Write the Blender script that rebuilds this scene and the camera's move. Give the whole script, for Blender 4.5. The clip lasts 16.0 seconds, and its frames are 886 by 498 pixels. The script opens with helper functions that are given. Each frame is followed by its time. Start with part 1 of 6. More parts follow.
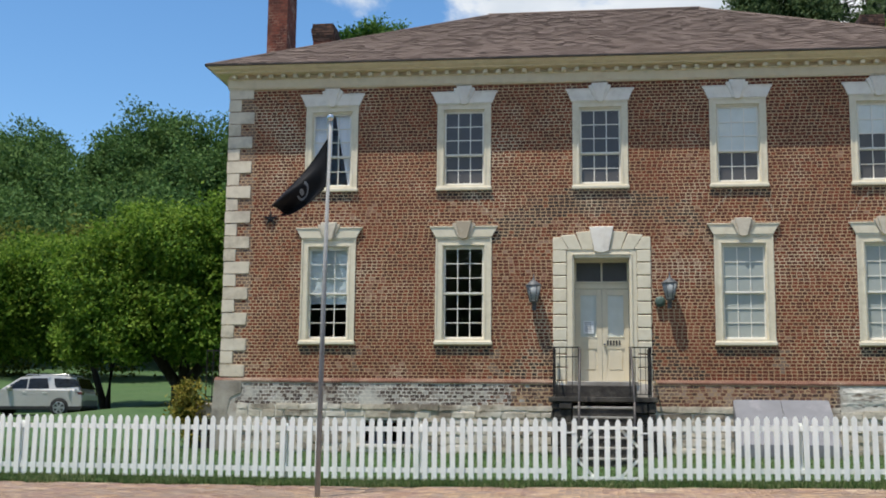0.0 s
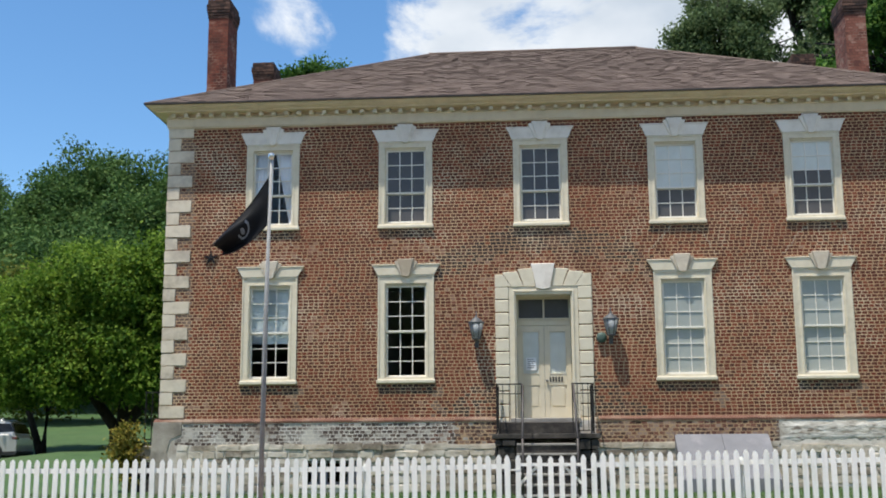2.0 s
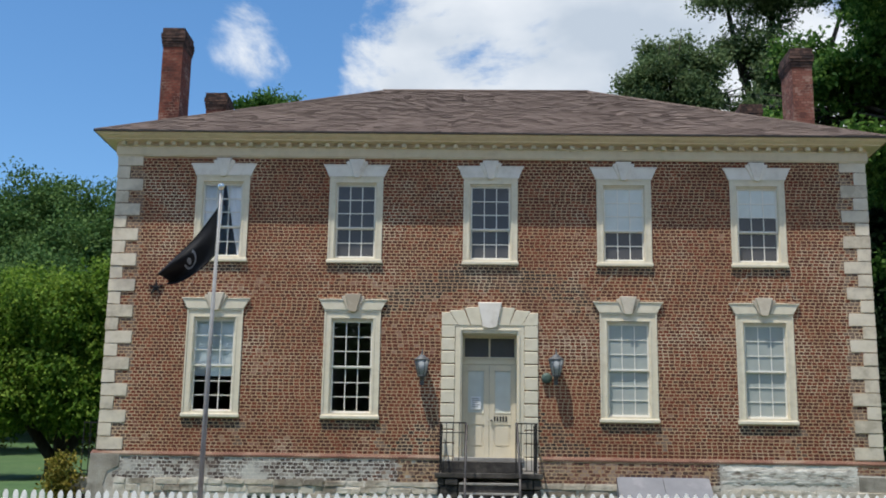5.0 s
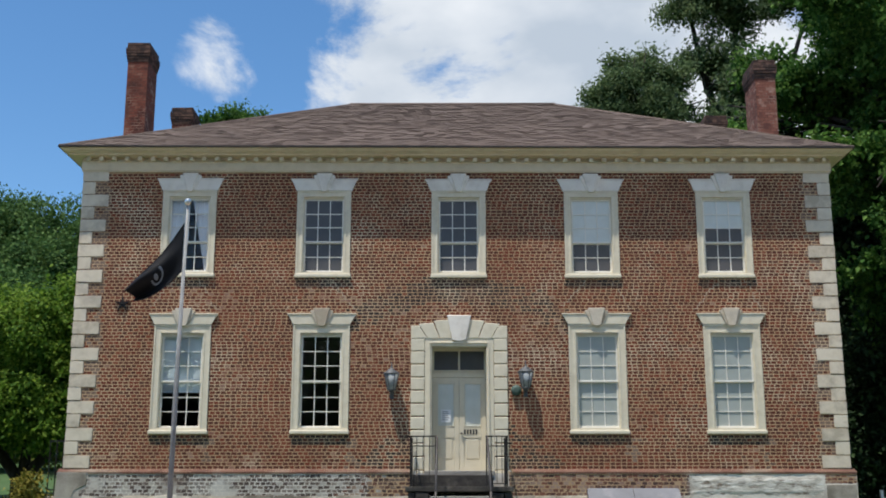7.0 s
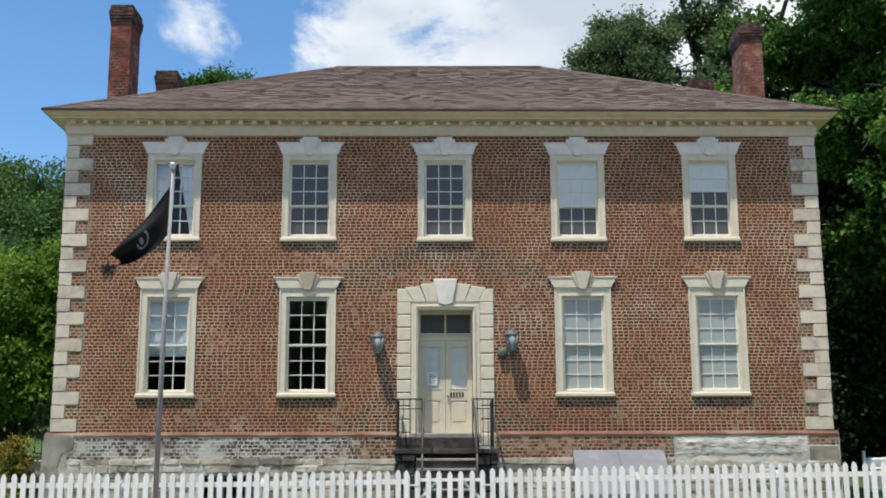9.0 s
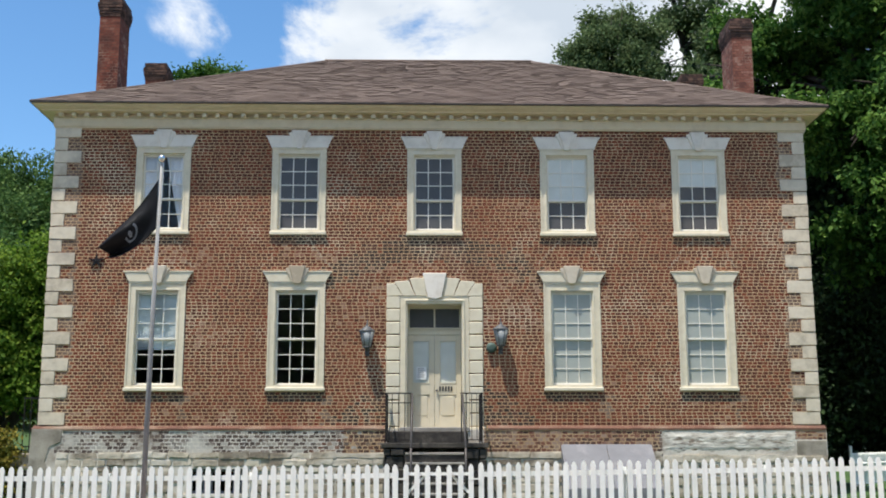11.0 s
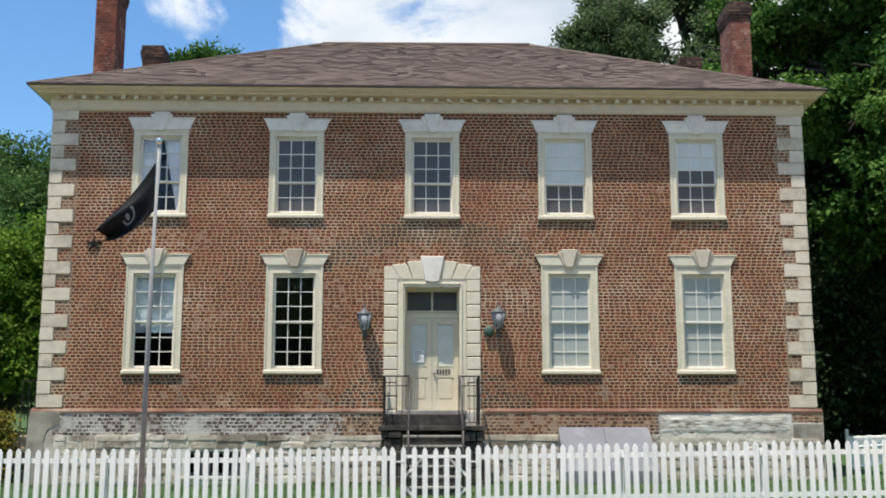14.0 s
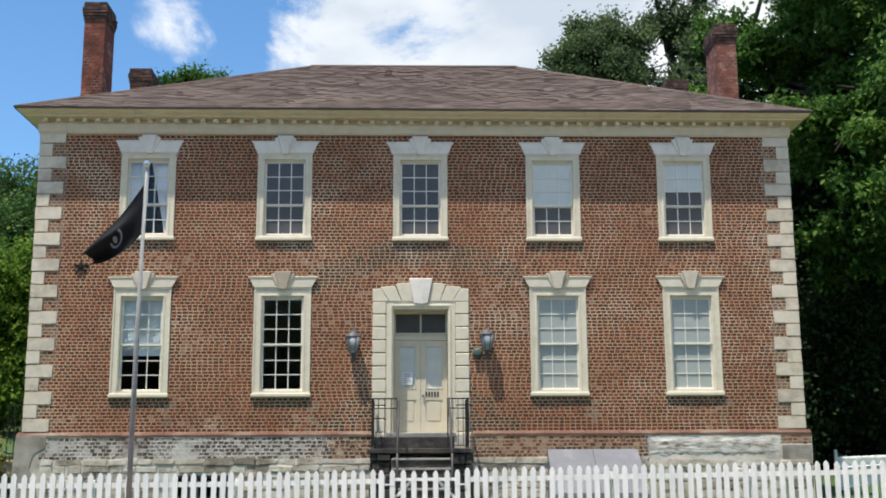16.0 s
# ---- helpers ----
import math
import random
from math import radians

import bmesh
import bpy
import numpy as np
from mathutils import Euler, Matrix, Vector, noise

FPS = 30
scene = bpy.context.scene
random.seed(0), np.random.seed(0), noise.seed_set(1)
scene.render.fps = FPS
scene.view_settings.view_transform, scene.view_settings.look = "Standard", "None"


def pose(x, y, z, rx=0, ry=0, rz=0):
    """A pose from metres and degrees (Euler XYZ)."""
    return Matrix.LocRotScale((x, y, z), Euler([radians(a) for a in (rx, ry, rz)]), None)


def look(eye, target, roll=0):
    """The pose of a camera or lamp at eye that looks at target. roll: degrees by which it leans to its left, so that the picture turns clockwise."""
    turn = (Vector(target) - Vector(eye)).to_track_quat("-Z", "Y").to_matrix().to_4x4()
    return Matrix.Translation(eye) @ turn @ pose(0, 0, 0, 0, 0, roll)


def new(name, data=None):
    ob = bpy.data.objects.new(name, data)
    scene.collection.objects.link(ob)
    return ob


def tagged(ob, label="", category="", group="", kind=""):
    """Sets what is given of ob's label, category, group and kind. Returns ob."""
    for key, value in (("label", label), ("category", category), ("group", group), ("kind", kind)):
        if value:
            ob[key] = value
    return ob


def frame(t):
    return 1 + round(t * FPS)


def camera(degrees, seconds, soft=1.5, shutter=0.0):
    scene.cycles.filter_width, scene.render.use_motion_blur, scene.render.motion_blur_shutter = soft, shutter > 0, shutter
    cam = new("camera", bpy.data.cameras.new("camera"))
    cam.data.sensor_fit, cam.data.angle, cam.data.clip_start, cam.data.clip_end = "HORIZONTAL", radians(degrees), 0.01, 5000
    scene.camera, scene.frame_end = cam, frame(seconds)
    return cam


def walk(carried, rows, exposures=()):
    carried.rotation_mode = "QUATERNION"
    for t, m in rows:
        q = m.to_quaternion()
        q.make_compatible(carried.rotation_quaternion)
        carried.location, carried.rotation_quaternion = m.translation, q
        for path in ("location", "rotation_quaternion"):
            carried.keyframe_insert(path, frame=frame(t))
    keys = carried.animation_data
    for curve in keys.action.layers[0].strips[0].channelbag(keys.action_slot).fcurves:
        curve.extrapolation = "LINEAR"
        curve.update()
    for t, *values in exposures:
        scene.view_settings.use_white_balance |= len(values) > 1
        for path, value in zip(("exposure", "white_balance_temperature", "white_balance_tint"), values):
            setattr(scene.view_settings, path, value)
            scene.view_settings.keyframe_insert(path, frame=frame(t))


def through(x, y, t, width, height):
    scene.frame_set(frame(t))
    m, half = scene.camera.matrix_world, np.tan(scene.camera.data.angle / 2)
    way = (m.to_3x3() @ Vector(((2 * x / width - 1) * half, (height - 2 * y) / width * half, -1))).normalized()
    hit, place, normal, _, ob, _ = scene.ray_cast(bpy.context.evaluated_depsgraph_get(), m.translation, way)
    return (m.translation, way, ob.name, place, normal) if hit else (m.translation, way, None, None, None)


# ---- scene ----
# The camera stands in one place, held by hand: seconds, yaw, pitch, roll.
EYE = (-0.146, -25.161, 1.057)
TURNS = (
    (0.0, 7.38, 8.45, -0.62),
    (0.5, 6.57, 10.51, -0.43),
    (1.0, 5.89, 10.52, -0.32),
    (1.5, 5.09, 10.26, 0.33),
    (2.0, 4.60, 10.35, 0.31),
    (2.5, 3.09, 10.10, 1.00),
    (3.0, 3.21, 11.61, 1.13),
    (3.2, 3.19, 11.12, 0.25),
    (5.3, 1.64, 12.56, -0.96),
    (5.5, 1.26, 12.76, -0.66),
    (6.0, 0.52, 12.84, -0.13),
    (6.5, 0.23, 12.52, 0.22),
    (7.0, 0.32, 12.88, -0.01),
    (7.5, 0.08, 11.39, -1.47),
    (8.0, 0.17, 11.57, -0.51),
    (8.5, -0.34, 10.98, 0.38),
    (9.0, -0.34, 11.06, 0.20),
    (11.3, -0.92, 10.62, 0.09),
    (11.5, -0.46, 10.08, -0.17),
    (12.0, 0.05, 9.68, -0.29),
    (12.5, -0.36, 9.42, -0.31),
    (13.0, -0.44, 9.77, -0.31),
    (13.5, -0.81, 9.36, -0.23),
    (14.0, -1.03, 9.93, 0.03),
    (14.5, -1.21, 9.96, 0.37),
    (15.0, -1.11, 10.00, 0.31),
    (15.5, -1.84, 10.32, -0.03),
    (16.0, -1.57, 11.03, 0.32),
)
cam = camera(42.3, 16.0, soft=1.85)
walk(cam, [(t, pose(*EYE, 90 + pitch, roll, yaw)) for t, yaw, pitch, roll in TURNS], [(0.0, 0.20, 6500, 10), (2.0, 0.27, 6480, 10), (3.2, 0.24, 6440, 10), (5.5, 0.09, 6330, 10), (7.0, 0.06, 6340, 10), (8.5, 0.22, 6440, 10), (12.0, 0.38, 6550, 10), (16.0, 0.37, 6500, 10)])

# ---- world and sun ----
SUN = Vector((-0.86, -1.0, 4.12)).normalized()
ELEV = math.asin(SUN.z)
AZIM = math.atan2(SUN.x, SUN.y)
world = bpy.data.worlds.new("sky")
scene.world = world
world.use_nodes = True
wt = world.node_tree
wt.nodes.clear()


def wnode(kind, **kw):
    n = wt.nodes.new(kind)
    for k, v in kw.items():
        n.inputs[k].default_value = v
    return n


sky = wt.nodes.new("ShaderNodeTexSky")
sky.sky_type = "NISHITA"
sky.sun_disc = False
sky.sun_elevation = ELEV
sky.sun_rotation = AZIM
sky.air_density = 1.0
sky.dust_density = 0.3
sky.ozone_density = 4.0
# fair-weather clouds: noise over the whole dome, denser over the house
coord = wt.nodes.new("ShaderNodeTexCoord")
stretch = wt.nodes.new("ShaderNodeMapping")
stretch.inputs["Scale"].default_value = (1.0, 1.0, 1.7)
stretch.inputs["Location"].default_value = (0.42, 0.15, 0.08)
wt.links.new(coord.outputs["Generated"], stretch.inputs["Vector"])
puff = wnode("ShaderNodeTexNoise", Scale=5.2, Detail=11.0, Roughness=0.62, Distortion=0.35)
wt.links.new(stretch.outputs["Vector"], puff.inputs["Vector"])


def bank(direction, wide, amount):
    """A cloud bank round a direction: 'amount' at its heart, fading out over 'wide'."""
    far = wt.nodes.new("ShaderNodeVectorMath")
    far.operation = "DISTANCE"
    far.inputs[1].default_value = Vector(direction).normalized()
    wt.links.new(coord.outputs["Generated"], far.inputs[0])
    fall = wt.nodes.new("ShaderNodeMapRange")
    fall.interpolation_type = "SMOOTHERSTEP"
    fall.inputs["From Min"].default_value = 0.0
    fall.inputs["From Max"].default_value = wide
    fall.inputs["To Min"].default_value = amount
    fall.inputs["To Max"].default_value = 0.0
    wt.links.new(far.outputs["Value"], fall.inputs["Value"])
    return fall.outputs["Result"]


swell = wt.nodes.new("ShaderNodeMath")
swell.operation = "MULTIPLY_ADD"
swell.inputs[1].default_value = 1.7
swell.inputs[2].default_value = -0.27
wt.links.new(puff.outputs["Fac"], swell.inputs[0])
total = swell.outputs[0]
# Last bank lies out of view behind the camera, added to whiten facade fill.
for direction, wide, amount in (((0.05, 1, 0.43), 0.24, 0.37), ((0.26, 1, 0.42), 0.32, 0.37), ((-0.222, 1, 0.42), 0.085, 0.485), ((-0.190, 1, 0.375), 0.05, 0.12), ((-0.10, 1, 0.375), 0.09, 0.33), ((-0.33, 1, 0.36), 0.36, -0.36), ((0.1, -0.7, 0.75), 1.25, 0.17)):
    add = wt.nodes.new("ShaderNodeMath")
    add.operation = "ADD"
    wt.links.new(total, add.inputs[0])
    wt.links.new(bank(direction, wide, amount), add.inputs[1])
    total = add.outputs[0]
dens = wt.nodes.new("ShaderNodeMapRange")
dens.interpolation_type = "SMOOTHSTEP"
dens.inputs["From Min"].default_value = 0.62
dens.inputs["From Max"].default_value = 0.88
wt.links.new(total, dens.inputs["Value"])
body = wnode("ShaderNodeTexNoise", Scale=5.0, Detail=5.0, Roughness=0.5)
wt.links.new(stretch.outputs["Vector"], body.inputs["Vector"])
tone = wt.nodes.new("ShaderNodeValToRGB")
tone.color_ramp.elements[0].position = 0.35
tone.color_ramp.elements[0].color = (3.7, 4.2, 4.8, 1)
tone.color_ramp.elements[1].position = 0.6
tone.color_ramp.elements[1].color = (6.1, 6.3, 6.5, 1)
wt.links.new(body.outputs["Fac"], tone.inputs["Fac"])
over = wt.nodes.new("ShaderNodeMixRGB")
wt.links.new(dens.outputs["Result"], over.inputs["Fac"])
deep = wt.nodes.new("ShaderNodeHueSaturation")
deep.inputs["Hue"].default_value = 0.497
deep.inputs["Saturation"].default_value = 1.16
deep.inputs["Value"].default_value = 1.09
wt.links.new(sky.outputs["Color"], deep.inputs["Color"])
wt.links.new(deep.outputs["Color"], over.inputs["Color1"])
wt.links.new(tone.outputs["Color"], over.inputs["Color2"])
back = wt.nodes.new("ShaderNodeBackground")
back.inputs["Strength"].default_value = 0.137
wt.links.new(over.outputs["Color"], back.inputs["Color"])
wt.links.new(back.outputs[0], wt.nodes.new("ShaderNodeOutputWorld").inputs["Surface"])

sun = new("sun", bpy.data.lights.new("sun", "SUN"))
sun.data.energy = 4.8
sun.data.angle = radians(0.53)
sun.data.color = (1.0, 0.94, 0.84)
sun.matrix_world = look(SUN * 60, (0, 0, 0))

# ---- materials ----
def material(name, colours, scale=6.0, rough=0.8, metal=0.0, bump=0.0, bump_scale=60.0, island=0.0, per_object=0.0,
             stain=None, stain_scale=0.7, stain_at=(0.5, 0.7), spec=0.4, stretch=(1, 1, 1), detail=6.0):
    """colours: two or more base colours over a noise of that scale; island / per_object: how much the value varies from
    piece to piece; stain: a colour laid over in large patches."""
    m = bpy.data.materials.new(name)
    m.use_nodes = True
    nt = m.node_tree
    bsdf = nt.nodes["Principled BSDF"]
    bsdf.inputs["Roughness"].default_value = rough
    bsdf.inputs["Metallic"].default_value = metal
    bsdf.inputs["Specular IOR Level"].default_value = spec
    tc = nt.nodes.new("ShaderNodeNewGeometry")
    mp = nt.nodes.new("ShaderNodeMapping")
    mp.inputs["Scale"].default_value = stretch
    nt.links.new(tc.outputs["Position"], mp.inputs["Vector"])
    n1 = nt.nodes.new("ShaderNodeTexNoise")
    n1.inputs["Scale"].default_value = scale
    n1.inputs["Detail"].default_value = detail
    n1.inputs["Roughness"].default_value = 0.65
    nt.links.new(mp.outputs["Vector"], n1.inputs["Vector"])
    ramp = nt.nodes.new("ShaderNodeValToRGB")
    while len(ramp.color_ramp.elements) < len(colours):
        ramp.color_ramp.elements.new(0.5)
    for k, c in enumerate(colours):
        e = ramp.color_ramp.elements[k]
        e.position = 0.3 + 0.4 * k / max(1, len(colours) - 1)
        e.color = (*c, 1)
    fac = n1.outputs["Fac"]
    for amount, out in ((island, tc.outputs["Random Per Island"]), (per_object, None)):
        if amount:
            if out is None:
                out = nt.nodes.new("ShaderNodeObjectInfo").outputs["Random"]
            ma = nt.nodes.new("ShaderNodeMath")
            ma.operation = "MULTIPLY_ADD"
            ma.inputs[1].default_value = amount
            nt.links.new(out, ma.inputs[0])
            sub = nt.nodes.new("ShaderNodeMath")
            sub.operation = "SUBTRACT"
            sub.inputs[1].default_value = amount / 2
            nt.links.new(fac, sub.inputs[0])
            nt.links.new(sub.outputs[0], ma.inputs[2])
            fac = ma.outputs[0]
    nt.links.new(fac, ramp.inputs["Fac"])
    colour = ramp.outputs["Color"]
    if stain:
        n2 = nt.nodes.new("ShaderNodeTexNoise")
        n2.inputs["Scale"].default_value = stain_scale
        n2.inputs["Detail"].default_value = 8
        n2.inputs["Roughness"].default_value = 0.6
        nt.links.new(mp.outputs["Vector"], n2.inputs["Vector"])
        mr = nt.nodes.new("ShaderNodeMapRange")
        mr.inputs["From Min"].default_value, mr.inputs["From Max"].default_value = stain_at
        nt.links.new(n2.outputs["Fac"], mr.inputs["Value"])
        mix = nt.nodes.new("ShaderNodeMixRGB")
        mix.inputs["Color2"].default_value = (*stain, 1)
        nt.links.new(mr.outputs["Result"], mix.inputs["Fac"])
        nt.links.new(colour, mix.inputs["Color1"])
        colour = mix.outputs["Color"]
    nt.links.new(colour, bsdf.inputs["Base Color"])
    if bump:
        n3 = nt.nodes.new("ShaderNodeTexNoise")
        n3.inputs["Scale"].default_value = bump_scale
        n3.inputs["Detail"].default_value = 4
        nt.links.new(mp.outputs["Vector"], n3.inputs["Vector"])
        b = nt.nodes.new("ShaderNodeBump")
        b.inputs["Strength"].default_value = bump
        b.inputs["Distance"].default_value = 0.02
        nt.links.new(n3.outputs["Fac"], b.inputs["Height"])
        nt.links.new(b.outputs["Normal"], bsdf.inputs["Normal"])
    return m


def glass_material(name, tint=(0.92, 0.95, 0.95), gloss=1.0, wave=0.0):
    """Thin window glass: see-through, with a mirror that grows with the angle."""
    m = bpy.data.materials.new(name)
    m.use_nodes = True
    nt = m.node_tree
    nt.nodes.clear()
    clear = nt.nodes.new("ShaderNodeBsdfTransparent")
    clear.inputs["Color"].default_value = (*tint, 1)
    shine = nt.nodes.new("ShaderNodeBsdfGlossy")
    shine.inputs["Roughness"].default_value = 0.02
    fr = nt.nodes.new("ShaderNodeFresnel")
    fr.inputs["IOR"].default_value = 1.0 + 0.6 * gloss
    if wave:
        g = nt.nodes.new("ShaderNodeNewGeometry")
        n = nt.nodes.new("ShaderNodeTexNoise")
        n.inputs["Scale"].default_value = 5.0
        nt.links.new(g.outputs["Position"], n.inputs["Vector"])
        b = nt.nodes.new("ShaderNodeBump")
        b.inputs["Strength"].default_value = wave
        b.inputs["Distance"].default_value = 0.01
        nt.links.new(n.outputs["Fac"], b.inputs["Height"])
        nt.links.new(b.outputs["Normal"], shine.inputs["Normal"])
    mix = nt.nodes.new("ShaderNodeMixShader")
    nt.links.new(fr.outputs[0], mix.inputs[0])
    nt.links.new(clear.outputs[0], mix.inputs[1])
    nt.links.new(shine.outputs[0], mix.inputs[2])
    nt.links.new(mix.outputs[0], nt.nodes.new("ShaderNodeOutputMaterial").inputs["Surface"])
    return m


def leaf_material(name, dark, mid, light, through=0.35, island=0.75):
    m = material(name, (dark, mid, light), scale=0.55, rough=0.7, island=island, spec=0.15)
    nt = m.node_tree
    bsdf = nt.nodes["Principled BSDF"]
    tr = nt.nodes.new("ShaderNodeBsdfTranslucent")
    mix = nt.nodes.new("ShaderNodeMixShader")
    mix.inputs[0].default_value = through
    col = bsdf.inputs["Base Color"].links[0].from_socket
    nt.links.new(col, tr.inputs["Color"])
    out = nt.nodes["Material Output"]
    nt.links.new(bsdf.outputs[0], mix.inputs[1])
    nt.links.new(tr.outputs[0], mix.inputs[2])
    nt.links.new(mix.outputs[0], out.inputs["Surface"])
    return m


M_STRETCHER = material("brick_red", ((0.110, 0.037, 0.025), (0.165, 0.046, 0.027), (0.200, 0.055, 0.030), (0.255, 0.090, 0.052)), scale=0.9, rough=0.95, island=0.40, per_object=0.40, spec=0.2,
                       stain=(0.130, 0.047, 0.032), stain_scale=0.4, stain_at=(0.48, 0.72))
M_HEADER = material("brick_burnt", ((0.092, 0.033, 0.023), (0.152, 0.044, 0.026), (0.190, 0.053, 0.029), (0.235, 0.080, 0.045)), scale=0.8, rough=0.9, island=0.42, per_object=0.42, spec=0.2)
# Sooty brick; also laid below lower sills to paint in their shadow.
M_SOOT_SHADE = material("brick_soot_shade", ((0.034, 0.023, 0.020), (0.050, 0.029, 0.023), (0.074, 0.036, 0.026), (0.115, 0.048, 0.033)), scale=1.5, rough=0.85, bump=0.12, bump_scale=55, island=0.4)
M_SMEAR = material("brick_smeared", ((0.13, 0.078, 0.058), (0.17, 0.110, 0.083), (0.205, 0.142, 0.110)), scale=2.2, rough=0.95, island=0.4)
M_MORTAR = material("lime_mortar", ((0.33, 0.21, 0.118), (0.455, 0.305, 0.178), (0.58, 0.425, 0.265)), scale=0.7, rough=0.95, stain=(0.68, 0.56, 0.39), stain_scale=0.6, stain_at=(0.52, 0.68))
M_WHITEWASHED = material("brick_limewashed", ((0.43, 0.39, 0.345), (0.20, 0.155, 0.13), (0.125, 0.088, 0.074), (0.09, 0.066, 0.058)), scale=2.2, rough=0.95, bump=0.5, bump_scale=40, island=0.6, stain=(0.54, 0.505, 0.455), stain_scale=1.1, stain_at=(0.55, 0.66))
M_BASE_RED = material("brick_base_red", ((0.085, 0.048, 0.040), (0.15, 0.066, 0.047), (0.21, 0.09, 0.06), (0.33, 0.23, 0.175)), scale=1.6, rough=0.95, bump=0.6, bump_scale=45, island=0.5, stain=(0.065, 0.050, 0.044), stain_scale=0.7, stain_at=(0.48, 0.66))
M_CORBEL = material("water_table_red", ((0.120, 0.060, 0.043), (0.160, 0.078, 0.053), (0.205, 0.117, 0.084)), scale=1.4, rough=0.9, bump=0.3, bump_scale=50, per_object=0.15, stain=(0.24, 0.18, 0.135), stain_scale=0.7, stain_at=(0.50, 0.64))
M_WASH_MORTAR = material("limewash_mortar", ((0.44, 0.39, 0.33), (0.63, 0.585, 0.51), (0.74, 0.70, 0.63)), scale=2, rough=0.95, bump=0.3, bump_scale=45, stain=(0.26, 0.205, 0.16), stain_scale=0.9, stain_at=(0.54, 0.70))
M_LIMESTONE = material("rubble_limestone", ((0.23, 0.19, 0.145), (0.42, 0.36, 0.28), (0.60, 0.535, 0.43)), scale=3.5, rough=0.92, bump=0.9, bump_scale=12, per_object=0.4, stain=(0.68, 0.62, 0.53), stain_scale=0.9, stain_at=(0.5, 0.62))
M_QUOIN = material("quoin_stone", ((0.46, 0.395, 0.30), (0.64, 0.56, 0.435), (0.71, 0.63, 0.50)), scale=3, rough=0.85, bump=0.25, bump_scale=40, per_object=0.3, stain=(0.40, 0.345, 0.28), stain_scale=1.3, stain_at=(0.55, 0.75))
M_KEYSTONE = material("weathered_keystone", ((0.42, 0.35, 0.26), (0.55, 0.475, 0.37), (0.63, 0.56, 0.45)), scale=4, rough=0.85, bump=0.3, bump_scale=60, per_object=0.5)
M_LINTEL_HIGH = material("painted_lintel_white", ((0.66, 0.60, 0.52), (0.79, 0.735, 0.655), (0.83, 0.78, 0.70)), scale=3, rough=0.8, bump=0.15, bump_scale=50, stain=(0.50, 0.43, 0.35), stain_scale=2, stain_at=(0.58, 0.76))
M_TRIM = material("cream_paint", ((0.64, 0.57, 0.43), (0.71, 0.64, 0.49), (0.74, 0.675, 0.53)), scale=5, rough=0.6, bump=0.08, bump_scale=90, stain=(0.58, 0.51, 0.38), stain_scale=2.2, stain_at=(0.58, 0.8))
M_CORNICE = material("cornice_paint", ((0.60, 0.50, 0.345), (0.67, 0.565, 0.395), (0.70, 0.60, 0.43)), scale=4, rough=0.6, bump=0.08, bump_scale=90, stain=(0.50, 0.43, 0.30), stain_scale=1.6, stain_at=(0.58, 0.8))
M_SASH = material("sash_paint", ((0.74, 0.71, 0.63), (0.80, 0.77, 0.69)), scale=9, rough=0.55)
M_DOOR = material("door_paint", ((0.64, 0.575, 0.43), (0.70, 0.63, 0.48)), scale=4, rough=0.5, stain=(0.58, 0.51, 0.39), stain_scale=3, stain_at=(0.55, 0.8))
M_ROOF = material("asphalt_shingle", ((0.138, 0.102, 0.084), (0.163, 0.120, 0.099), (0.186, 0.139, 0.116)), scale=2.6, rough=0.95, bump=0.5, bump_scale=60, island=0.18, stretch=(1.0, 1.7, 1.7), stain=(0.152, 0.113, 0.094), stain_scale=0.25, stain_at=(0.50, 0.8))
M_EDGE = material("drip_edge", ((0.018, 0.016, 0.015), (0.03, 0.027, 0.025)), rough=0.7)
M_CHIMNEY = material("chimney_brick", ((0.075, 0.022, 0.016), (0.14, 0.036, 0.022), (0.19, 0.052, 0.031), (0.24, 0.11, 0.08)), scale=2.5, rough=0.92, bump=0.2, bump_scale=55, island=0.22, stain=(0.055, 0.024, 0.019), stain_scale=0.9, stain_at=(0.5, 0.68))
M_CHIMNEY_RED = material("chimney_brick_salmon", ((0.12, 0.045, 0.034), (0.19, 0.068, 0.048), (0.24, 0.09, 0.062), (0.33, 0.20, 0.155)), scale=2.5, rough=0.92, bump=0.2, bump_scale=55, island=0.34, stain=(0.33, 0.22, 0.17), stain_scale=1.6, stain_at=(0.60, 0.75))
M_CHIMNEY_CAP = material("sooty_cap", ((0.035, 0.024, 0.021), (0.075, 0.042, 0.033), (0.15, 0.085, 0.064)), scale=4, rough=0.95, bump=0.5, bump_scale=40, island=0.4)
M_GLASS = glass_material("window_glass", gloss=1.15, wave=0.25)
M_GLASS_SHINY = glass_material("storm_glass", tint=(0.97, 0.98, 0.99), gloss=0.8, wave=0.3)
M_BLIND = material("roller_blind", ((0.80, 0.83, 0.84), (0.86, 0.88, 0.89)), scale=3, rough=0.9)
M_CURTAIN = material("white_curtain", ((0.90, 0.91, 0.92), (0.95, 0.96, 0.97)), scale=4, rough=0.95)
M_ROOM = material("room_plaster", ((0.24, 0.235, 0.225), (0.32, 0.31, 0.30)), scale=1, rough=0.9)
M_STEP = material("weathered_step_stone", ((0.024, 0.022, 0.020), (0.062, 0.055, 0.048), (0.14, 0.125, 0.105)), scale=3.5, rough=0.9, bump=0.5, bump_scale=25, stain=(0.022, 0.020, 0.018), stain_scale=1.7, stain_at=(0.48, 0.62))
M_NOSING = material("step_nosing", ((0.22, 0.205, 0.18), (0.38, 0.36, 0.325)), scale=4, rough=0.85, bump=0.4, bump_scale=35)
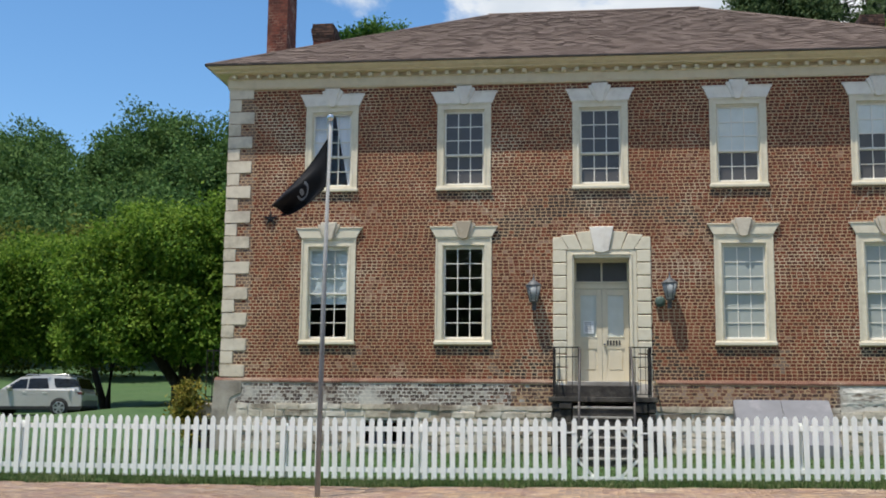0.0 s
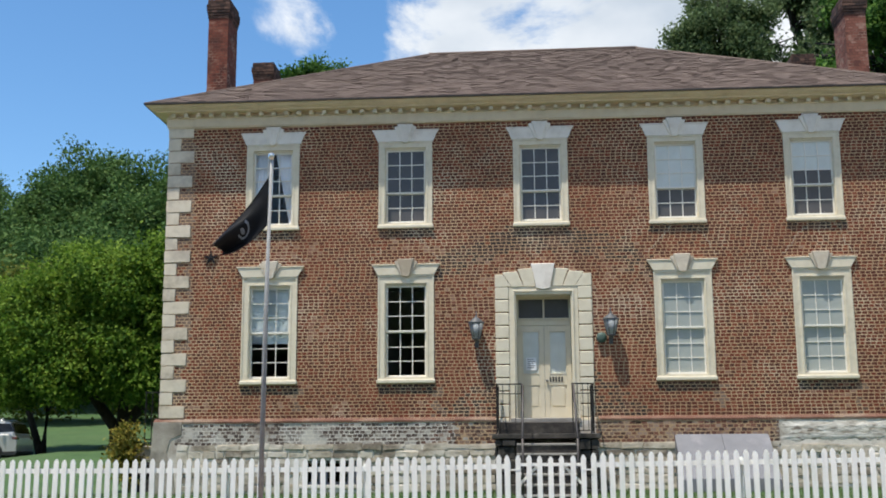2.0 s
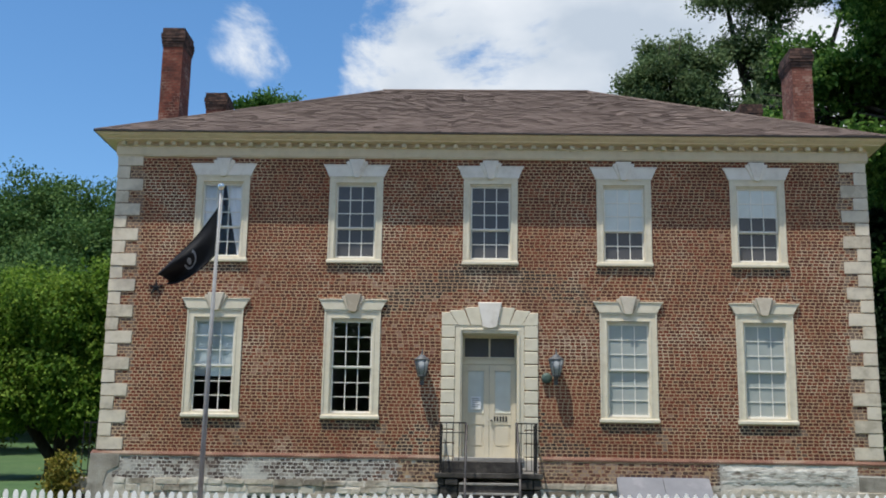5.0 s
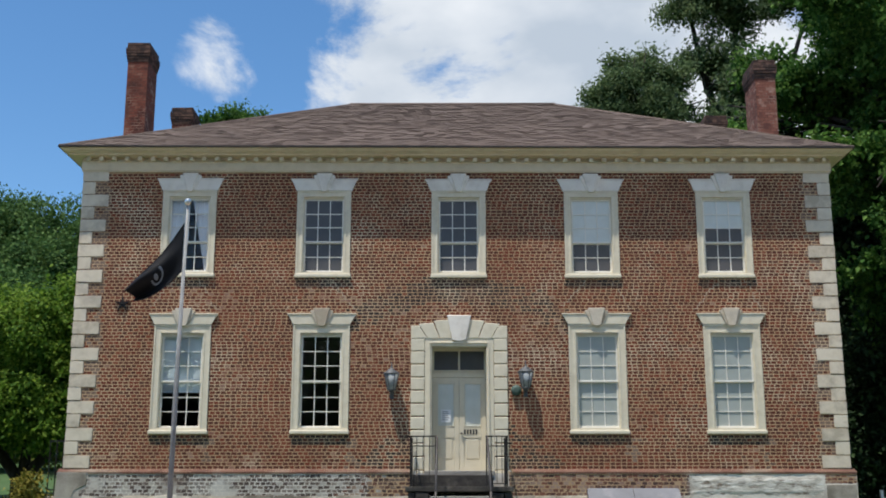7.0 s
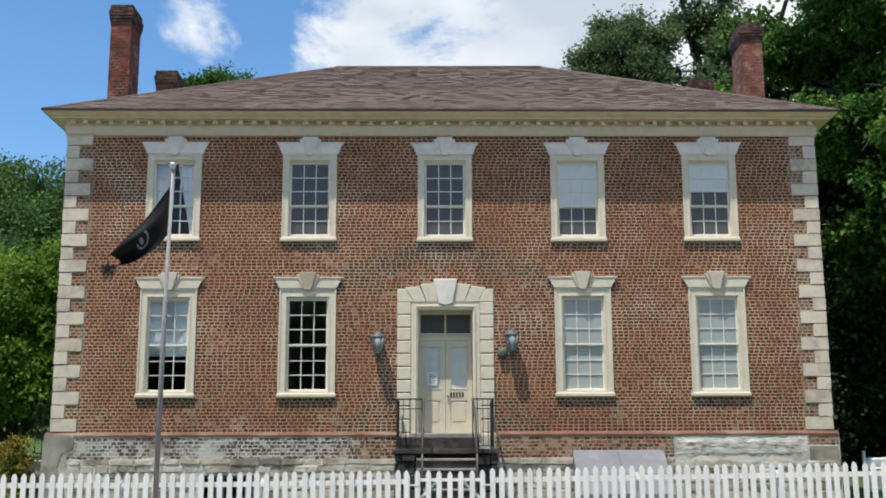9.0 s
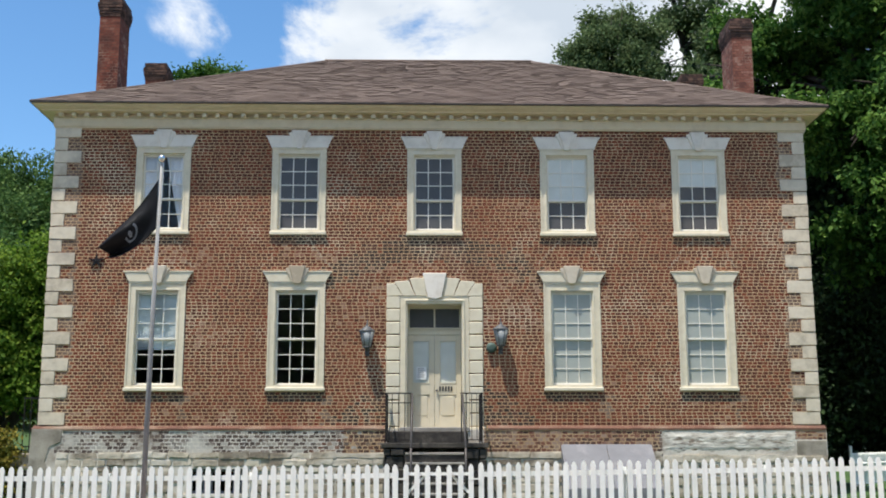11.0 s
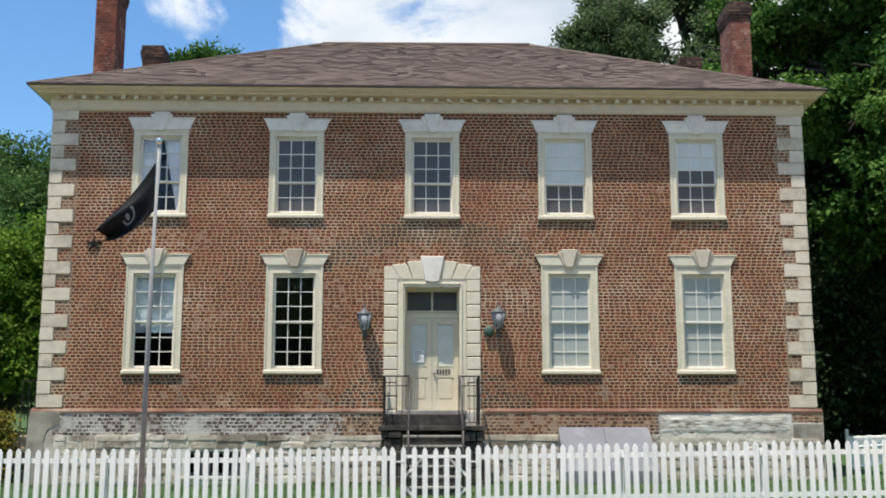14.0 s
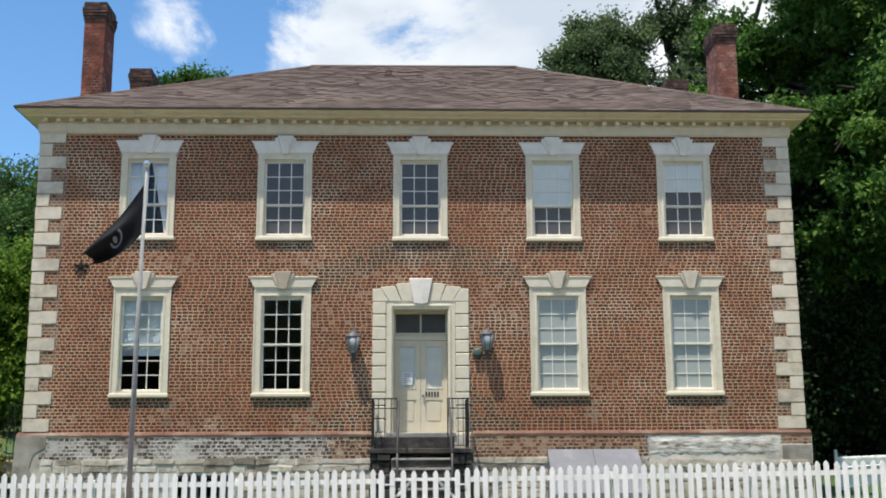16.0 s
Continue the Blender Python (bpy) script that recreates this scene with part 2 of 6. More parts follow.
M_IRON = material("black_iron", ((0.014, 0.013, 0.013), (0.03, 0.026, 0.024)), scale=12, rough=0.5, metal=0.3)
M_RAIL = material("painted_rail", ((0.05, 0.045, 0.043), (0.085, 0.075, 0.07)), scale=12, rough=0.5, metal=0.2)
M_PICKET = material("picket_white", ((0.77, 0.79, 0.75), (0.86, 0.87, 0.83), (0.90, 0.91, 0.87)), scale=6, rough=0.6, bump=0.12, bump_scale=70, per_object=0.3, stretch=(1, 1, 0.25), stain=(0.68, 0.72, 0.64), stain_scale=2.4, stain_at=(0.55, 0.8))
M_POLE = material("galvanised_pole", ((0.24, 0.24, 0.235), (0.32, 0.32, 0.315)), scale=8, rough=0.6, metal=0.0)
M_BALL = material("polished_ball", ((0.75, 0.74, 0.70), (0.8, 0.79, 0.75)), rough=0.15, metal=1.0)
M_FLAG = material("black_nylon", ((0.008, 0.008, 0.010), (0.016, 0.016, 0.019)), scale=5, rough=0.55, bump=0.1)
M_FLAG_WHITE = material("white_nylon", ((0.17, 0.175, 0.19), (0.27, 0.275, 0.29)), scale=30, rough=0.6)
M_HATCH = material("galvanised_sheet", ((0.148, 0.15, 0.165), (0.19, 0.193, 0.21)), scale=2, rough=0.7, stain=(0.24, 0.235, 0.25), stain_scale=2.5, stain_at=(0.55, 0.75))
M_COPPER = material("lantern_metal", ((0.06, 0.065, 0.07), (0.13, 0.135, 0.14)), scale=10, rough=0.6, metal=0.1)
M_VERDIGRIS = material("green_enamel", ((0.05, 0.09, 0.075), (0.085, 0.13, 0.11)), scale=14, rough=0.6)
# Pale grey pane colour with the sky's reflection painted into it.
M_LAMP_GLASS = material("sky_pale_lantern_glass", ((0.27, 0.285, 0.29), (0.38, 0.395, 0.395)), scale=9, rough=0.15, spec=0.5)
M_PAPER = material("paper", ((0.75, 0.77, 0.78), (0.82, 0.83, 0.83)), rough=0.9)
M_INK = material("dark_ink", ((0.03, 0.03, 0.03), (0.05, 0.05, 0.05)), rough=0.7)
M_GRASS = material("lawn", ((0.024, 0.060, 0.018), (0.042, 0.094, 0.026), (0.070, 0.128, 0.036)), scale=1.2, rough=0.9, bump=0.6, bump_scale=30, stain=(0.060, 0.105, 0.034), stain_scale=0.22, stain_at=(0.45, 0.65))
M_BLADE = leaf_material("grass_blade", (0.045, 0.095, 0.026), (0.088, 0.150, 0.042), (0.19, 0.22, 0.10), 0.35)
M_WALK = material("brick_pavement", ((0.19, 0.125, 0.10), (0.24, 0.155, 0.128), (0.29, 0.20, 0.168)), scale=1.2, rough=0.95, bump=0.3, bump_scale=40, island=0.25, stain=(0.25, 0.19, 0.15), stain_scale=0.9, stain_at=(0.4, 0.58))
M_ASPHALT = material("asphalt", ((0.11, 0.105, 0.10), (0.15, 0.145, 0.135)), scale=3, rough=0.9, bump=0.4, bump_scale=90)
M_BARK = material("bark", ((0.016, 0.013, 0.010), (0.035, 0.028, 0.022), (0.06, 0.05, 0.04)), scale=5, rough=0.95, bump=0.9, bump_scale=22, stretch=(1, 1, 0.3))
M_LEAF_APPLE = leaf_material("broadleaf_bright", (0.046, 0.106, 0.012), (0.112, 0.205, 0.022), (0.205, 0.30, 0.042), 0.45, 0.5)
M_LEAF_WALNUT = leaf_material("broadleaf_lush", (0.024, 0.072, 0.014), (0.064, 0.154, 0.028), (0.165, 0.28, 0.060), 0.4, 0.4)
M_LEAF_DARK = leaf_material("needle_dark", (0.045, 0.080, 0.034), (0.095, 0.150, 0.062), (0.18, 0.235, 0.105), 0.4, 0.45)
M_LEAF_WOOD = leaf_material("wood_foliage", (0.030, 0.074, 0.022), (0.066, 0.135, 0.034), (0.125, 0.20, 0.056), 0.3, 0.34)
M_LEAF_OLIVE = leaf_material("olive_foliage", (0.062, 0.090, 0.013), (0.115, 0.142, 0.022), (0.18, 0.192, 0.038), 0.35, 0.5)
M_LEAF_BUSH = leaf_material("yellow_shrub", (0.07, 0.085, 0.014), (0.19, 0.185, 0.03), (0.36, 0.29, 0.06), 0.35)
M_CARPAINT = material("silver_car_paint", ((0.47, 0.455, 0.43), (0.54, 0.52, 0.49)), scale=1, rough=0.25, metal=0.3, spec=0.7)
M_CARGLASS = material("tinted_glass", ((0.012, 0.014, 0.016), (0.02, 0.022, 0.024)), rough=0.05, spec=0.8)
M_RUBBER = material("tyre_rubber", ((0.012, 0.012, 0.012), (0.025, 0.025, 0.025)), scale=20, rough=0.85)
M_RIM = material("alloy_rim", ((0.45, 0.45, 0.45), (0.55, 0.55, 0.55)), rough=0.3, metal=0.8)
M_TAILLIGHT = material("tail_light_red", ((0.10, 0.03, 0.03), (0.15, 0.045, 0.04)), rough=0.15, spec=0.7)
M_TRIMBLACK = material("black_plastic", ((0.015, 0.015, 0.015), (0.03, 0.03, 0.03)), rough=0.6)
# Near-black leaf colour standing in for deep shade under the canopy.
M_LEAF_SHADE = leaf_material("shade_foliage", (0.010, 0.022, 0.009), (0.018, 0.038, 0.014), (0.032, 0.06, 0.02), 0.1)
M_CORNER = material("rendered_corner", ((0.22, 0.195, 0.16), (0.32, 0.285, 0.235), (0.41, 0.37, 0.31)), scale=2.5, rough=0.9, bump=0.4, bump_scale=20, stain=(0.20, 0.175, 0.14), stain_scale=1.8, stain_at=(0.5, 0.66))
M_CHIMNEY_MORTAR = material("chimney_mortar", ((0.09, 0.036, 0.026), (0.13, 0.055, 0.038), (0.36, 0.25, 0.19)), scale=2.0, rough=0.95)
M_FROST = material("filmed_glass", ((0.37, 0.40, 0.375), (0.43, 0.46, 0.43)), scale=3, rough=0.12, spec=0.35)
# Darker copy of roller_blind, toned down against the sun on lower windows.
M_BLIND_LOW = material("roller_blind_low", ((0.66, 0.72, 0.74), (0.72, 0.77, 0.79)), scale=3, rough=0.9)
M_CRUST = material("limewash_crust", ((0.24, 0.19, 0.15), (0.52, 0.475, 0.41), (0.68, 0.64, 0.57), (0.76, 0.73, 0.66)), scale=7.0, rough=0.95, bump=0.7, bump_scale=20, stretch=(0.45, 1, 1.7), stain=(0.25, 0.195, 0.15), stain_scale=4.5, stain_at=(0.57, 0.64))
# Opaque dark grey panes in place of clear glass.
M_GREY_PANE = material("opaque_grey_glass", ((0.085, 0.083, 0.084), (0.11, 0.107, 0.108)), scale=2, rough=0.10, spec=0.25)
# Opaque pale pane standing in for blinds and the door curtain behind glass.
M_COVERED_PANE = material("covered_white_glass", ((0.60, 0.63, 0.59), (0.68, 0.71, 0.67)), scale=3, rough=0.12, spec=0.35)
M_LIMEY = material("brick_limed", ((0.20, 0.075, 0.048), (0.24, 0.115, 0.078), (0.29, 0.175, 0.125)), scale=3.0, rough=0.95, island=0.5)
M_REPOINT = material("pale_repointing", ((0.50, 0.41, 0.29), (0.62, 0.53, 0.39)), scale=6, rough=0.95)

# ---- building helpers ----
def thing(name, loc, label, category, group="", kind=""):
    ob = new(name)
    ob.location = loc
    ob.empty_display_size = 0.2
    return tagged(ob, label, category, group, kind)


def mesh_of(name, bm, mat):
    me = bpy.data.meshes.new(name)
    bmesh.ops.recalc_face_normals(bm, faces=bm.faces)
    bm.to_mesh(me)
    bm.free()
    me.materials.append(mat)
    return me


def part(name, bm, mat, parent, label="", kind=""):
    """One mesh under a thing or a part; the bmesh is in world coordinates."""
    me = bm if isinstance(bm, bpy.types.Mesh) else mesh_of(name, bm, mat)
    ob = new(name, me)
    if parent is not None:
        ob.parent = parent
        ob.matrix_parent_inverse = Matrix.Translation(-parent.location) if parent.type == "EMPTY" else Matrix()
    return tagged(ob, label, kind=kind)


def put(name, me, parent, m, label=""):
    """A piece that shares its mesh with others of its kind."""
    ob = part(name, me, None, parent, label)
    ob.matrix_basis = m
    return ob


def box(bm, x0, x1, y0, y1, z0, z1, bevel=0.0):
    v = [bm.verts.new(p) for p in ((x0, y0, z0), (x1, y0, z0), (x1, y1, z0), (x0, y1, z0), (x0, y0, z1), (x1, y0, z1), (x1, y1, z1), (x0, y1, z1))]
    f = [bm.faces.new([v[i] for i in q]) for q in ((0, 3, 2, 1), (4, 5, 6, 7), (0, 1, 5, 4), (1, 2, 6, 5), (2, 3, 7, 6), (3, 0, 4, 7))]
    if bevel:
        es = {e for q in f for e in q.edges}
        bmesh.ops.bevel(bm, geom=list(es), offset=bevel, segments=1, affect="EDGES")
    return bm


def prism(bm, poly, y0, y1, bevel=0.0):
    """A polygon in x and z, drawn out from y0 to y1."""
    a = [bm.verts.new((x, y0, z)) for x, z in poly]
    b = [bm.verts.new((x, y1, z)) for x, z in poly]
    fs = [bm.faces.new(a), bm.faces.new(b[::-1])]
    n = len(poly)
    for i in range(n):
        fs.append(bm.faces.new((a[i], b[i], b[(i + 1) % n], a[(i + 1) % n])))
    if bevel:
        bmesh.ops.bevel(bm, geom=list({e for q in fs for e in q.edges}), offset=bevel, segments=1, affect="EDGES")
    return bm


def tube(bm, points, radii, seg=8, caps=True):
    """A round bar through the points."""
    rings = []
    pts = [Vector(p) for p in points]
    for i, p in enumerate(pts):
        d = (pts[min(i + 1, len(pts) - 1)] - pts[max(i - 1, 0)]).normalized()
        q = d.to_track_quat("Z", "Y")
        r = radii[i] if hasattr(radii, "__len__") else radii
        rings.append([bm.verts.new(p + q @ Vector((r * math.cos(k * math.tau / seg), r * math.sin(k * math.tau / seg), 0))) for k in range(seg)])
    for a, b in zip(rings, rings[1:]):
        for k in range(seg):
            bm.faces.new((a[k], a[(k + 1) % seg], b[(k + 1) % seg], b[k])).smooth = True
    if caps:
        bm.faces.new(rings[0][::-1])
        bm.faces.new(rings[-1])
    return bm


def lathe(bm, profile, centre, seg=16):
    """A turned shape: profile of radius and height above the centre."""
    cx, cy, cz = centre
    rings = [[bm.verts.new((cx + r * math.cos(k * math.tau / seg), cy + r * math.sin(k * math.tau / seg), cz + h)) for k in range(seg)] for r, h in profile]
    for a, b in zip(rings, rings[1:]):
        for k in range(seg):
            bm.faces.new((a[k], a[(k + 1) % seg], b[(k + 1) % seg], b[k])).smooth = True
    bm.faces.new(rings[0][::-1])
    bm.faces.new(rings[-1])
    return bm


def fast_mesh(name, verts, quads, mat, smooth=False):
    """A mesh of four-cornered faces from number arrays."""
    me = bpy.data.meshes.new(name)
    me.vertices.add(len(verts))
    me.vertices.foreach_set("co", np.asarray(verts, dtype=np.float32).ravel())
    n = len(quads)
    me.loops.add(4 * n)
    me.loops.foreach_set("vertex_index", np.asarray(quads, dtype=np.int32).ravel())
    me.polygons.add(n)
    me.polygons.foreach_set("loop_start", np.arange(0, 4 * n, 4, dtype=np.int32))
    me.polygons.foreach_set("use_smooth", np.full(n, smooth))
    me.update(calc_edges=True)
    me.materials.append(mat)
    return me


BOX_Q = np.array(((0, 1, 5, 4), (1, 2, 6, 5), (3, 0, 4, 7), (4, 5, 6, 7), (0, 3, 2, 1)))


def boxes_mesh(name, b, mat, jitter=0.0, rng=None):
    """Many blocks open at their hidden back: rows x0, x1, y0, y1, z0, z1."""
    b = np.asarray(b, dtype=np.float64)
    x0, x1, y0, y1, z0, z1 = b.T
    v = np.stack([np.stack(c, 1) for c in ((x0, y0, z0), (x1, y0, z0), (x1, y1, z0), (x0, y1, z0), (x0, y0, z1), (x1, y0, z1), (x1, y1, z1), (x0, y1, z1))], 1)
    if jitter:
        v += rng.uniform(-jitter, jitter, v.shape) * np.array((1, 0.06, 1))
    q = (BOX_Q[None] + 8 * np.arange(len(b))[:, None, None]).reshape(-1, 4)
    return fast_mesh(name, v.reshape(-1, 3), q, mat)


# ---- ground ----
def smooth(a, b, t):
    t = min(1.0, max(0.0, (t - a) / (b - a)))
    return t * t * (3 - 2 * t)


def fence_foot(x):
    return 0.013 * max(-4.0, min(x, 14.0)) + 0.04


def ground_z(x, y):
    foot = fence_foot(x) - 0.02
    walk_edge = foot - 0.06 * (1 - smooth(-14, 2, x) * 0.5)
    if y < -9.0:
        return -0.50
    if y < -6.05:
        return walk_edge - 0.10 - 0.05 * (-6.05 - y)
    if y < -5.3:
        return walk_edge + (foot - walk_edge) * smooth(-6.05, -5.5, y)
    wall = 0.30 + 0.10 * smooth(-8, 8, x)
    if y < 0:
        return foot + (wall - foot) * smooth(-5.3, -0.4, y)
    z = wall + 0.052 * min(y, 30.0) - 0.5 * smooth(-19.5, -22.5, x) * smooth(8, 20, y) * (1 - smooth(26, 40, y))
    if y > 30:
        z += 0.09 * (min(y, 60.0) - 30)
    if y > 60:
        z += 0.24 * (min(y, 150.0) - 60)
    return z


def axis(spans):
    out = []
    for a, b, n in spans:
        out += [a + (b - a) * i / n for i in range(n)]
    return out + [spans[-1][1]]


xs = axis(((-2500, -200, 6), (-200, -60, 7), (-60, -14, 24), (-14, 14, 40), (14, 60, 20), (60, 200, 7), (200, 2500, 6)))
ys = axis(((-2500, -200, 5), (-200, -30, 6), (-30, -9.01, 6), (-9.01, -6.06, 4), (-6.06, 0, 16), (0, 40, 30), (40, 160, 30), (160, 2500, 6)))
gv = [(x, y, ground_z(x, y)) for y in ys for x in xs]
nx = len(xs)
gq = [(j * nx + i, j * nx + i + 1, (j + 1) * nx + i + 1, (j + 1) * nx + i) for j in range(len(ys) - 1) for i in range(nx - 1)]
tagged(new("ground", fast_mesh("ground", gv, gq, M_GRASS, True)), "mown green lawn rising to a wooded hill", "lawn", kind="structure")

bm = box(bmesh.new(), -400, 400, -32.0, -9.15, -0.49, -0.38)
tagged(part("road", bm, M_ASPHALT, None), "grey asphalt village road", "road", kind="structure")
bm = bmesh.new()
for i in range(60):
    x = -60 + 2 * i
    box(bm, x, x + 1.985, -9.15, -9.0, -0.5, -0.24, 0.012)
tagged(part("kerb", bm, M_LIMESTONE, None), "pale stone kerb along the road", "kerb", kind="structure")
bm = bmesh.new()
n = 60
top = []
for i in range(n + 1):
    x = -60 + 120 * i / n
    e = ground_z(x, -6.051) + 0.10
    top.append([bm.verts.new((x, y, e - 0.05 * (-6.05 - y) + dz)) for y, dz in ((-6.06, 0), (-9.0, 0))])
for a, b in zip(top, top[1:]):
    bm.faces.new((a[0], b[0], b[1], a[1]))
pavement = tagged(part("pavement", bm, M_MORTAR, None), "worn red brick pavement with sandy joints", "pavement", kind="structure")
rows = []
for j in range(24):
    y = -6.06 - 0.12 * (j + 1)
    for i in range(90):
        x = -13 + 0.23 * i + (0.115 if j % 2 else 0)
        e = ground_z(x, -6.051) + 0.10 - 0.05 * (-6.06 - y)
        rows.append((x, x + 0.222, y, y + 0.112, e - 0.03, e + 0.006))
part("paving_brick", boxes_mesh("paving_brick", rows, M_WALK, 0.004, np.random.default_rng(3)), None, pavement, kind="stuff")

# grass tufts along the fence and over the front lawn
rng = np.random.default_rng(11)


def blades(name, pts, height, width, mat):
    n = len(pts)
    p = np.asarray(pts)
    a = rng.uniform(0, math.tau, n)
    h = height * rng.uniform(0.5, 1.3, n)
    lean = rng.uniform(-0.6, 0.6, (n, 2)) * h[:, None]
    side = np.stack([np.cos(a), np.sin(a), np.zeros(n)], 1) * width
    tip = p + np.stack([lean[:, 0], lean[:, 1], h], 1)
    mid = p + np.stack([lean[:, 0] * 0.3, lean[:, 1] * 0.3, h * 0.55], 1)
    v = np.stack([p - side, p + side, mid + side * 0.7, mid - side * 0.7, tip + side * 0.1, tip - side * 0.1], 1).reshape(-1, 3)
    k = 6 * np.arange(n)[:, None]
    q = np.concatenate([k + np.array((0, 1, 2, 3)), k + np.array((3, 2, 4, 5))])
    return fast_mesh(name, v, q, mat)


pts = []
for i in range(42000):
    x = rng.uniform(-14, 11)
    y = -5.3 + rng.uniform(-0.95, 0.12)
    if y < -6.12 - 0.14 * math.sin(x * 3.1) - 0.10 * math.sin(x * 7.7):
        continue
    pts.append((x, y, ground_z(x, max(y, -6.04)) - 0.015))
tagged(new("verge_grass", blades("verge_grass", pts, 0.085, 0.008, M_BLADE)), "ragged grass along the foot of the fence", "grass", kind="stuff")
pts = []
for i in range(30000):
    x, y = rng.uniform(-14, 11), rng.uniform(-5.2, -0.2)
    pts.append((x, y, ground_z(x, y) - 0.01))
tagged(new("lawn_grass", blades("lawn_grass", pts, 0.06, 0.009, M_BLADE)), "short green grass of the front lawn", "grass", kind="stuff")

# ---- the house ----
house = thing("brick_house", (0, 0, 0), "two-storey red brick house with pale quoins and brown hip roof", "house")
HALF, DEEP, TOP, TABLE = 8.5, 10.9, 8.62, 1.87
BAYS_HIGH = (-6.05, -2.99, 0.065, 3.07, 6.06)
BAYS_LOW = (-6.06, -2.98, 3.12, 6.10)
DOOR_X = 0.07
holes = [(x - 0.585, x + 0.585, 6.20, 8.14) for x in BAYS_HIGH] + [(x - 0.595, x + 0.595, 2.72, 5.05) for x in BAYS_LOW] + [(DOOR_X - 0.76, DOOR_X + 0.76, 1.80, 4.80)]


def lift(x, z):
    """The house has settled: its upper parts stand a little higher towards one end."""
    return 0.058 * max(0.0, 0.2 - x / 10.5) * max(0.0, z - 2.0) / 7.0


def pierced_wall(bm, x0, x1, z0, z1, y0, y1, gaps):
    """A thick wall made of blocks round its openings."""
    cx = sorted({x0, x1, *(g[0] for g in gaps), *(g[1] for g in gaps)})
    cz = sorted({z0, z1, *(max(z0, g[2]) for g in gaps), *(g[3] for g in gaps)})
    for a, b in zip(cx, cx[1:]):
        run = None
        for c, d in zip(cz, cz[1:]):
            mx, mz = (a + b) / 2, (c + d) / 2
            solid = not any(g[0] < mx < g[1] and g[2] < mz < g[3] for g in gaps)
            if solid:
                run = (run[0], d) if run else (c, d)
            if run and (not solid or d == cz[-1]):
                box(bm, a, b, y0, y1, *run)
                run = None


bm = bmesh.new()
pierced_wall(bm, -HALF, HALF, TABLE, 8.95, 0.0, 0.42, holes)
bmesh.ops.remove_doubles(bm, verts=bm.verts, dist=1e-5)
wall_front = part("wall", bm, M_MORTAR, house, "red brick front wall in a chequered bond with pale joints")
bm = bmesh.new()
box(bm, -HALF, -HALF + 0.42, 0.42, DEEP - 0.42, 0.0, 8.95)
part("wall", bm, M_STRETCHER, house)
bm = bmesh.new()
box(bm, HALF - 0.42, HALF, 0.42, DEEP - 0.42, 0.0, 8.95)
part("wall", bm, M_STRETCHER, house)
bm = bmesh.new()
box(bm, -HALF, HALF, DEEP - 0.42, DEEP, 0.0, 8.95)
part("wall", bm, M_STRETCHER, house)
bm = bmesh.new()
box(bm, -HALF + 0.42, HALF - 0.42, 0.42, DEEP - 0.42, 1.6, 1.85)
box(bm, -HALF + 0.42, HALF - 0.42, 0.42, DEEP - 0.42, 5.45, 5.7)
box(bm, -HALF + 0.42, HALF - 0.42, 0.42, DEEP - 0.42, 8.75, 8.95)
for x in (-4.5, -1.3, 1.45, 4.6):
    box(bm, x - 0.07, x + 0.07, 0.42, 5.0, 1.85, 5.45)
    box(bm, x - 0.07, x + 0.07, 0.42, 5.0, 5.7, 8.75)
box(bm, -HALF + 0.42, HALF - 0.42, 5.0, 5.15, 1.85, 5.45)
box(bm, -HALF + 0.42, HALF - 0.42, 5.0, 5.15, 5.7, 8.75)
part("inner_walls", bm, M_ROOM, house)

# foundation: limewashed brick above rubble stone, a little proud of the wall
BASE_Y = -0.09
grille_hole = (-5.22, -3.92, 0.50, 1.02)
bm = bmesh.new()
pierced_wall(bm, -HALF - 0.09, HALF + 0.09, -0.3, TABLE - 0.02, BASE_Y, 0.40, [grille_hole])
foundation = part("foundation", bm, M_WASH_MORTAR, house, "limewashed brick and rubble stone foundation, flaking")

# water table: a sloping course of rounded bricks
def table_brick(w):
    bm = bmesh.new()
    v = [bm.verts.new(p) for p in ((0, BASE_Y - 0.012, -0.035), (w, BASE_Y - 0.012, -0.035), (w, BASE_Y - 0.012, 0.005), (0, BASE_Y - 0.012, 0.005), (0, 0.02, 0.075), (w, 0.02, 0.075), (0, 0.02, -0.035), (w, 0.02, -0.035))]
    for q in ((0, 1, 2, 3), (3, 2, 5, 4), (0, 3, 4, 6), (1, 7, 5, 2), (0, 6, 7, 1), (4, 5, 7, 6)):
        bm.faces.new([v[i] for i in q])
    return mesh_of("water_table_brick", bm, M_CORBEL)


bm = bmesh.new()
for x0, x1 in ((-HALF - 0.09, DOOR_X - 1.06), (DOOR_X + 1.06, HALF + 0.09)):
    box(bm, x0, x1, BASE_Y - 0.004, 0.015, TABLE - 0.04, TABLE + 0.01)
water_table = part("water_table", bm, M_MORTAR, house, "sloping course of orange-red bricks with lime patches")
brick_long = table_brick(0.2195)
r = random.Random(5)
for k in range(77):
    x = -HALF - 0.10 + 0.2233 * k
    if not DOOR_X - 1.10 < x + 0.1 < DOOR_X + 1.05:
        put("water_table_brick", brick_long, water_table, pose(x, r.uniform(-0.006, 0.006), TABLE + r.uniform(-0.005, 0.005)))

